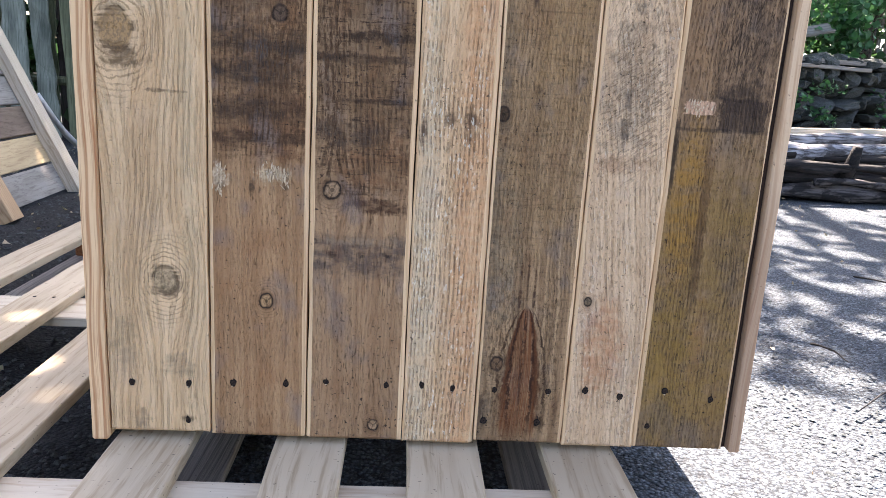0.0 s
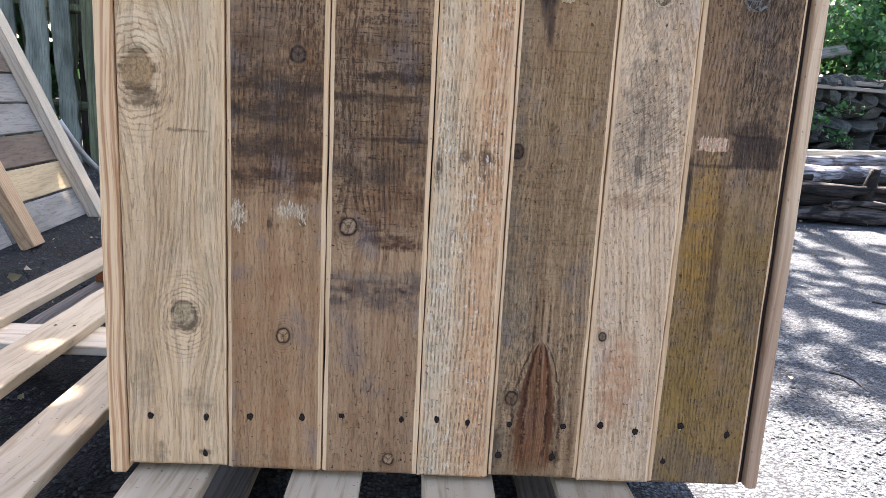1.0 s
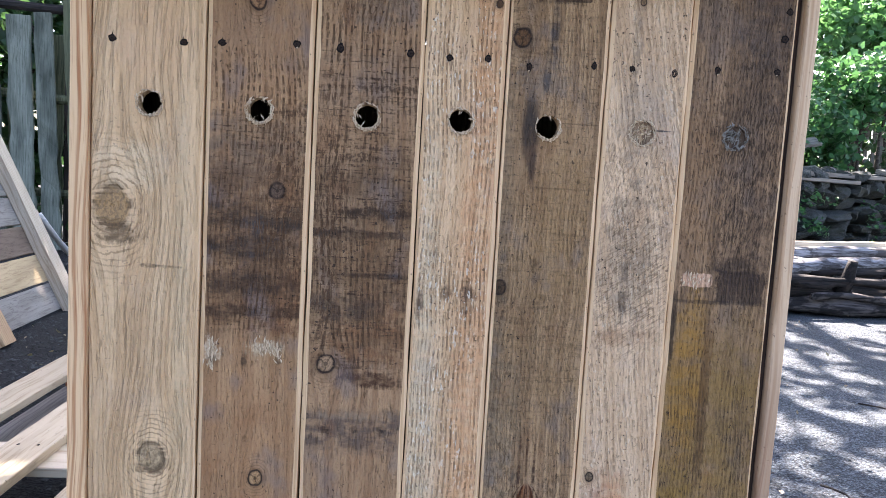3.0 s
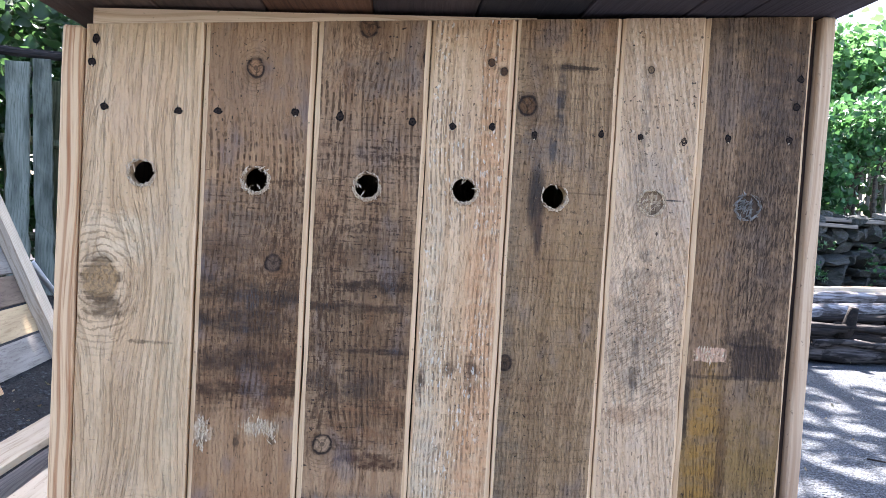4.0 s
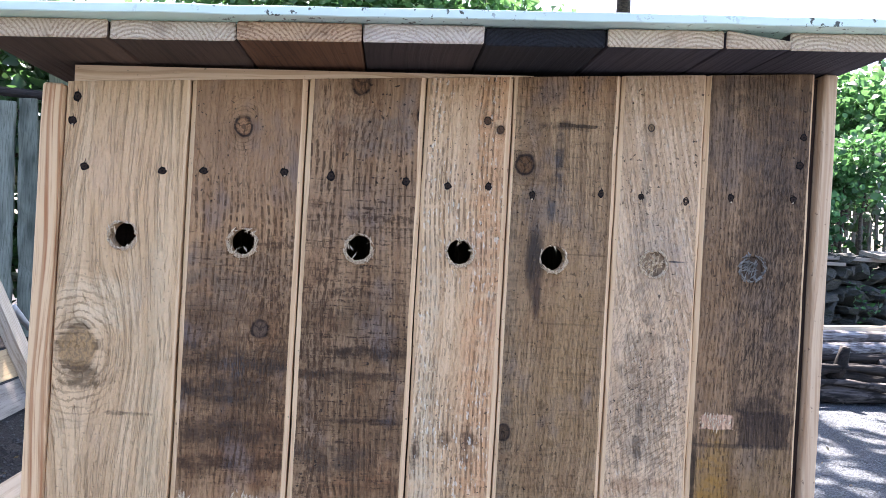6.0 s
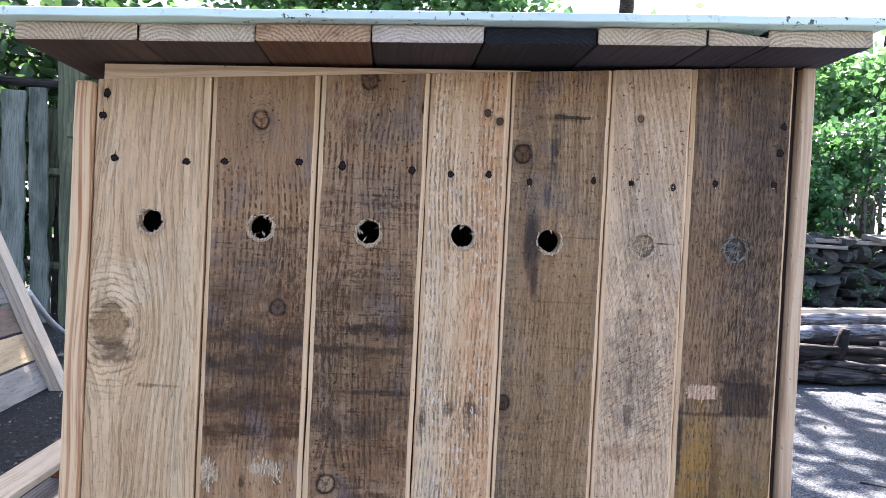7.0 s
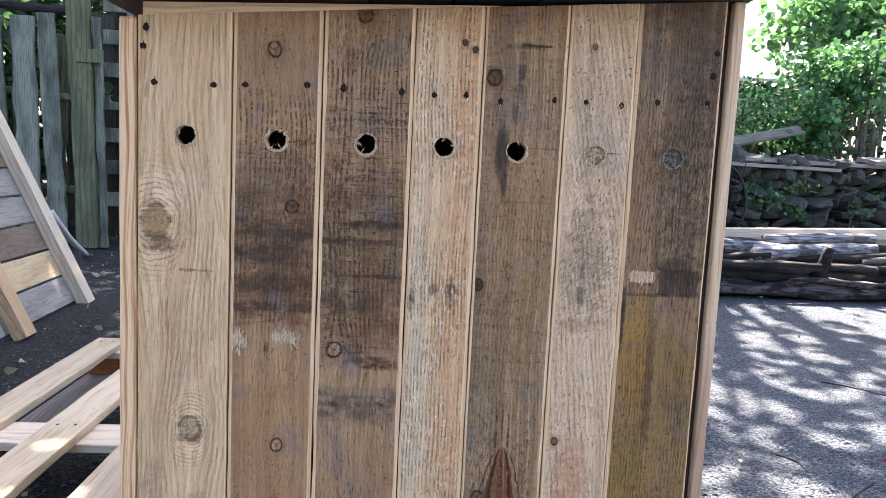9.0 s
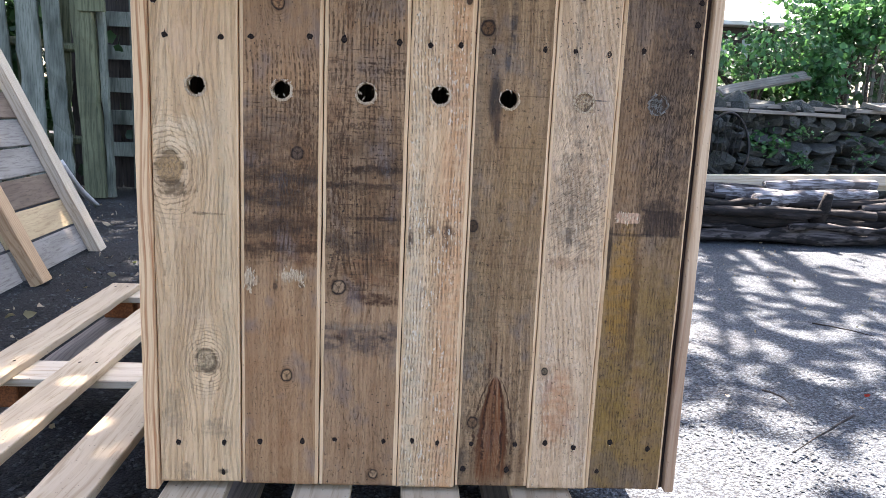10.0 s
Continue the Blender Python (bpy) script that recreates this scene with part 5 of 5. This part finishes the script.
log("log", curved((2.42, 4.70, 0.275), (3.35, 4.84, 0.335), (0, 0, 0.01), 10, 0.01, 4.0), [0.056, 0.055, 0.052, 0.05, 0.049, 0.047, 0.045, 0.043, 0.04, 0.037, 0.033], M_LOGP, "pale peeled log with a sawn end", 0.15, 6.0)
log("log", curved((2.22, 4.92, 0.315), (2.75, 4.90, 0.285), (0, 0, 0.0), 6, 0.01, 5.0), [0.05] * 7, M_LOGP, "short pale peeled log", 0.2, 7.0)
log("log", curved((2.60, 4.97, 0.355), (3.45, 5.02, 0.385), (0, 0, 0.01), 8, 0.01, 6.0), [0.042] * 9, M_LOGP, "pale mottled log on top of the pile", 0.2, 8.0)
log("log", curved((1.4, 4.92, 0.33), (2.62, 4.97, 0.30), (0, 0, 0.02), 8, 0.02, 6.5), [0.045] * 9, M_LOGG, "grey split branch in the pile", 0.5, 9.0)
log("log", curved((3.2, 4.72, 0.24), (4.9, 4.82, 0.30), (0, 0, 0.03), 10, 0.02, 7.5), [0.05] * 11, M_LOGG, "grey split branch in the pile", 0.5, 11.0)
lr = random.Random(77)
for k in range(16):
    xa = lr.uniform(1.3, 2.9)
    xb = xa + lr.uniform(0.9, 2.0)
    y0, z0 = 4.55 + 0.027 * k, lr.uniform(0.10, 0.30)
    log("branch", curved((xa, y0, z0), (xb, y0 + lr.uniform(-0.05, 0.05), z0 + lr.uniform(-0.05, 0.05)), (0, 0, lr.uniform(-0.05, 0.04)), 12, 0.05, k * 3.3),
        [lr.uniform(0.014, 0.032) for _ in range(13)], M_LOGD if k % 3 else M_LOGG, "thin dark crooked branch in the log pile", 0.6, 30 + k, 9)
bm = box((0, -0.045, -0.04), (3.6, 0.045, 0.04), 0.003, 0.002, 8, 0)
beam = tagged(new("beam", mesh_from("beam", bm, M_BEAM)), "pale sawn timber beam laid over the logs", "beam")
beam.matrix_world = pose(1.3, 5.05, 0.345, 0, -1.9, 2)
bm = box((0, -0.045, -0.03), (2.2, 0.045, 0.03), 0.003, 0.002, 8, 0)
beam = tagged(new("beam", mesh_from("beam", bm, M_BEAM)), "pale sawn timber beam beneath another", "beam")
beam.matrix_world = pose(2.9, 5.16, 0.362, 0, -0.6, 2)
for k, xx in enumerate((1.5, 4.3)):
    log("log", [(xx, 4.98, 0.0), (xx + 0.02, 4.99, 0.16), (xx, 5.03, 0.30)], [0.05, 0.052, 0.05], M_LOGG, "short upright log under the beam", 0.2, 20 + k)

# ---- stone wall and terrace ----
wall = thing("stone_wall", "dry-stacked retaining wall of dark mossy stones", "stone wall", at=(2.0, 6.0, 0))


def stone_mesh(seed):
    bm = bmesh.new()
    bmesh.ops.create_icosphere(bm, subdivisions=2, radius=0.5)
    for v in bm.verts:
        c = Vector([math.copysign(abs(q) ** 0.55, q) for q in v.co]) * 0.68
        n = noise.noise_vector(v.co * 2.2 + Vector((seed * 7, seed, 0)))
        v.co = c + n * 0.2
    return mesh_from("stone", bm, M_STONE, False)


STONES = [stone_mesh(k) for k in range(8)]
sr = random.Random(3)


def wall_y(x):
    return 5.98 + 0.42 * (x - 2.6)


z = 0.0
while z < 0.88:
    h = sr.uniform(0.06, 0.15)
    x = 1.2 + sr.uniform(0, 0.2)
    while x < 6.2:
        w = sr.uniform(0.08, 0.22) if sr.random() < 0.55 else sr.uniform(0.22, 0.4)
        hh = h * sr.uniform(0.6, 1.55)
        piece("stone", STONES[sr.randrange(8)], wall, pose(x + w / 2 - 2.0, wall_y(x + w / 2) - 6.0 + sr.uniform(-0.09, 0.09), z + h / 2, sr.uniform(-22, 22), sr.uniform(-24, 24), 22 + sr.uniform(-20, 20))
              @ Matrix.Diagonal((w * 0.97, 0.34, hh * 1.0, 1)))
        x += w
    z += h
bm = bmesh.new()
tv = []
for i in range(24):
    for j in range(14):
        x = 0.6 + i * 0.9
        y = wall_y(x) + 0.12 + j * j * 0.35
        tv.append(bm.verts.new((x, y, 0.86 + 0.05 * noise.noise(Vector((x, y, 0))) + 0.02 * j)))
for i in range(23):
    for j in range(13):
        a = i * 14 + j
        bm.faces.new((tv[a], tv[a + 14], tv[a + 15], tv[a + 1]))
for i in range(23):
    a, b = tv[i * 14], tv[(i + 1) * 14]
    c, d = bm.verts.new((b.co.x, b.co.y, -0.02)), bm.verts.new((a.co.x, a.co.y, -0.02))
    bm.faces.new((a, b, c, d))
bmesh.ops.recalc_face_normals(bm, faces=bm.faces)
terrace = tagged(new("terrace", mesh_from("terrace", bm, M_SOIL, True)), "raised bed of dark soil behind the stone wall", "ground", kind="structure")


def plank(a, b, w, t, material, label, roll=0.0):
    a, b = Vector(a), Vector(b)
    bm = box((0, -w / 2, -t / 2), ((b - a).length, w / 2, t / 2), 0.003, 0.004, 8, 0)
    ob = tagged(new("plank", mesh_from("plank", bm, material)), label, "plank")
    q = (b - a).to_track_quat("X", "Z").to_matrix().to_4x4()
    ob.matrix_world = Matrix.Translation(a) @ q @ pose(0, 0, 0, roll, 0, 0)
    return ob


plank((2.0, 5.76, 0.935), (5.3, 6.98, 0.945), 0.16, 0.035, M_PLANK, "long grey plank lying on the stone wall")
plank((2.3, 5.76, 0.895), (3.9, 6.36, 0.885), 0.14, 0.03, M_PLANK, "grey plank on the stone wall")
plank((4.3, 6.55, 0.985), (6.2, 7.36, 1.02), 0.2, 0.04, M_PLANK, "pale weathered plank on the stone wall", 12)
plank((2.95, 6.75, 1.07), (3.90, 7.0, 1.27), 0.12, 0.03, M_PLANK, "loose plank leaning in the shrubs", 35)

# wire hoop
bm = tube([(0.19 * math.cos(a), 0.03 * math.sin(a * 2), 0.27 * math.sin(a)) for a in [6.2832 * k / 28 for k in range(29)]], [0.010] * 29, 6, caps=False)
hoop = tagged(new("wire_hoop", mesh_from("wire_hoop", bm, M_WIRE, True)), "black bent wire hoop leaning on the stone wall", "wire")
hoop.location = (2.62, 5.72, 0.60)
for k in range(6):
    p0 = Vector((-0.14 + 0.05 * k, 0.0, -0.2 + 0.03 * k))
    part("strand", tube([p0, p0 + Vector((0.03, 0.02, 0.2)), p0 + Vector((0.0 + 0.01 * k, 0, 0.36))], [0.0035] * 3, 5), M_WIRE, hoop)

# ---- picket fence, shed ----
pickets = thing("picket_fence", "thin grey picket fence behind the shrubs", "fence", at=(5.3, 8.5, 0.95))
pk = random.Random(12)
for k in range(24):
    bm = box((-0.025, -0.01, 0.0), (0.025, 0.01, 0.9 + pk.uniform(-0.1, 0.1)), 0.003, 0.004, 3, 2)
    ob = part("picket", bm, M_PICKET, pickets)
    ob.matrix_basis = pose(-0.9 + 0.125 * k, 0.13 * 0.3 * k, 0.02, 0, pk.uniform(-2, 2), 15)
for z in (0.03, 0.72):
    part("rail", box((-1.0, 0.02, z), (2.1, 0.05, z + 0.035), 0.003), M_PICKET, pickets).matrix_basis = pose(0, -0.28, 0, 0, 0, 15)

shed = thing("shed", "dark timber shed with a pale low roof and small windows", "shed", at=(5.4, 11.5, 0.9))
part("wall", box((-2.6, 0, 0), (1.6, 2.4, 1.32), 0.01), M_SHED, shed)
part("roof", box((-2.8, -0.25, 1.33), (1.8, 2.6, 1.40), 0.01), M_ROOF, shed, "pale sheet roof")
M_PANE = plain("shed_pane", S(150, 160, 165), 0.08, 0.0, 3.0, 0.2)
for k in range(4):
    wn = part("window", box((-0.75 + 0.5 * k, -0.03, 0.8), (-0.37 + 0.5 * k, 0.0, 1.18), 0.004), M_SHED, shed)
    part("pane", box((-0.71 + 0.5 * k, -0.036, 0.84), (-0.41 + 0.5 * k, -0.031, 1.14), 0.001), M_PANE, wn)

# ---- shrubs, climbers and trees ----
rng = np.random.default_rng(21)


def shrub(name, label, category, spots, material, size, seed, stems=True):
    """A shrub: leaves in clumps, and the stems that carry them. spots: centre, spread, clumps, leaves per clump, tightness."""
    r = np.random.default_rng(seed)
    base = np.array(spots[0][0])
    ob = thing(name, label, category, at=(float(base[0]), float(base[1]), 0.88))
    pts = np.concatenate([clumps(r, c, s, n, m, t) for c, s, n, m, t in spots])
    me = leaf_cloud("leaves", pts - np.array(ob.location), np.tile([0.0, -0.4, -0.3], (len(pts), 1)), r.uniform(0.6, 1.2, len(pts)) * size, material, r)
    lv = new("leaves", me)
    lv.parent = ob
    lv["kind"] = "stuff"
    if stems:
        for k in range(7):
            a = Vector((r.uniform(-0.2, 0.2), r.uniform(-0.1, 0.1), -0.05))
            c = spots[k % len(spots)][0]
            b = Vector((c[0] - base[0] + r.uniform(-0.4, 0.4), c[1] - base[1], c[2] - 0.88 + r.uniform(0, 0.3)))
            part("stem", tube(curved(a, b, (r.uniform(-0.1, 0.1), 0, 0.1), 6, 0.05, k), [0.02, 0.018, 0.015, 0.012, 0.01, 0.008, 0.005], 6), M_TRUNK, ob, smooth=True)
    return ob


shrub("shrub", "broad-leaved bright green shrub behind the stone wall", "shrub",
      [((4.6, 7.5, 1.84), (0.6, 0.45, 0.34), 110, 16, 0.08), ((4.2, 7.35, 1.42), (0.28, 0.35, 0.36), 60, 13, 0.07), ((5.0, 7.7, 2.02), (0.5, 0.4, 0.34), 70, 14, 0.08)], M_LEAF, 0.08, 31)
shrub("climber", "dense low green climber over the terrace", "shrub",
      [((3.5, 7.2, 1.45), (0.62, 0.45, 0.28), 80, 14, 0.06), ((2.6, 7.4, 1.4), (0.8, 0.4, 0.3), 70, 12, 0.06)], M_LEAF, 0.062, 32)
shrub("dark_shrub", "dark green shrub in deep shade behind the wall", "shrub",
      [((3.9, 7.7, 1.1), (0.9, 0.35, 0.22), 70, 8, 0.07), ((5.6, 8.9, 1.5), (1.2, 0.3, 0.5), 60, 8, 0.08)], M_LEAFD, 0.11, 33)
wl = np.concatenate([clumps(rng, (3.05, 5.93, 0.62), (0.25, 0.05, 0.1), 14, 6, 0.03), clumps(rng, (3.45, 6.08, 0.48), (0.12, 0.05, 0.07), 9, 7, 0.03), clumps(rng, (3.3, 6.1, 0.72), (0.3, 0.05, 0.06), 12, 5, 0.03),
                     clumps(rng, (4.2, 6.45, 0.6), (0.5, 0.06, 0.25), 20, 5, 0.03)])
tagged(new("wall_plants", leaf_cloud("wall_plants", wl, np.tile([0, -1.0, 0.2], (len(wl), 1)), rng.uniform(0.03, 0.07, len(wl)), M_LEAF, rng, 0.3)), "small green plants rooted between the wall stones", "plants", kind="stuff")


hedge_places = np.concatenate([clumps(rng, (-3.6, 6.7, 1.1), (1.5, 0.35, 1.3), 170, 9, 0.12), clumps(rng, (-1.9, 7.1, 0.9), (0.9, 0.3, 1.1), 90, 9, 0.12)])
hedge = thing("hedge", "dense dark green hedge behind the old fence", "hedge", at=(-3.0, 6.8, 0.0))
hl = new("leaves", leaf_cloud("leaves", hedge_places - np.array([-3.0, 6.8, 0.0]), np.zeros((len(hedge_places), 3)), rng.uniform(0.08, 0.17, len(hedge_places)), M_LEAFD, rng))
hl.parent = hedge
hl["kind"] = "stuff"
for k in range(6):
    part("stem", tube(curved((-1.3 + 0.5 * k, 0, -0.05), (-1.4 + 0.55 * k, 0.1, 1.9), (0.1, 0, 0), 6, 0.06, k), [0.03, 0.028, 0.024, 0.02, 0.016, 0.012, 0.008], 6), M_TRUNK, hedge, smooth=True)


def tree(name, label, foot, height, girth, crowns, material, size, seed):
    """A tapered trunk with limbs, and a crown of leaves gathered in clumps."""
    r = np.random.default_rng(seed)
    ob = thing(name, label, "tree", "trees round the yard", at=foot)
    f = np.array(foot)
    trunk = curved((0, 0, -0.1), (r.uniform(-0.4, 0.4), r.uniform(-0.4, 0.4), height), (0.1, 0.1, 0), 12, 0.08, seed)
    part("trunk", tube(trunk, [girth * (1 - 0.06 * i) for i in range(13)], 12, 0.2, seed), M_TRUNK, ob, smooth=True)
    pts = []
    for c, s, n, m, t in crowns:
        c = np.array(c) - f
        pts.append(clumps(r, c, s, n, m, t))
        for k in range(3):
            a = trunk[min(12, (10 if height > 5 else 5) + k)]
            b = Vector(c + r.normal(size=3) * np.array(s) * 0.4)
            part("limb", tube(curved(a, b, (0, 0, 0.3), 8, 0.1, k + seed), [girth * 0.45 * (1 - 0.11 * i) for i in range(9)], 7, 0.2), M_TRUNK, ob, smooth=True)
    pts = np.concatenate(pts)
    cr = new("crown", leaf_cloud("crown", pts, np.zeros((len(pts), 3)), r.uniform(0.6, 1.3, len(pts)) * size, material, r))
    cr.parent = ob
    cr["kind"] = "stuff"
    return ob


tree("shade_tree", "tall leafy tree whose high crown shades the yard", (2.75, 10.2, 0.85), 5.2, 0.19,
     [((-0.8, 5.7, 5.6), (1.7, 1.9, 0.5), 74, 56, 0.26), ((-1.5, 8.4, 5.8), (1.6, 1.8, 0.5), 52, 56, 0.28), ((3.2, 7.0, 5.9), (2.6, 2.6, 0.6), 24, 66, 0.27), ((1.9, 5.6, 5.5), (1.4, 1.0, 0.3), 5, 40, 0.2), ((1.30, 5.75, 5.5), (0.5, 0.35, 0.25), 3, 30, 0.18), ((3.7, 9.2, 5.6), (1.6, 0.7, 0.4), 16, 50, 0.26)], M_LEAFC, 0.16, 41)
tree("tree", "leafy tree beyond the picket fence", (7.4, 11.5, 0.9), 3.6, 0.13,
     [((6.6, 10.8, 3.1), (1.5, 0.9, 0.8), 150, 26, 0.18), ((8.4, 11.4, 3.2), (1.6, 1.0, 1.3), 140, 26, 0.18)], M_LEAFC, 0.125, 42)
tree("tree", "dark leafy tree behind the old fence", (-4.2, 8.2, 0.0), 3.4, 0.12,
     [((-3.4, 7.6, 2.2), (1.6, 0.7, 0.8), 130, 14, 0.2), ((-5.4, 8.0, 2.6), (1.6, 0.8, 1.2), 100, 14, 0.2), ((-1.6, 8.6, 2.3), (1.6, 0.7, 0.7), 90, 14, 0.2)], M_LEAFD, 0.16, 43)
tree("tree", "leafy tree far behind the box", (0.2, 16.0, 0.9), 4.8, 0.16,
     [((-2.2, 15.0, 4.0), (3.4, 1.0, 1.4), 120, 14, 0.3), ((-2.4, 15.4, 5.9), (3.4, 0.9, 0.7), 150, 20, 0.26), ((1.0, 15.6, 5.7), (2.2, 1.0, 0.8), 110, 18, 0.28), ((5.2, 15.8, 4.6), (1.6, 0.8, 0.6), 26, 12, 0.3)], M_LEAFC, 0.2, 44)
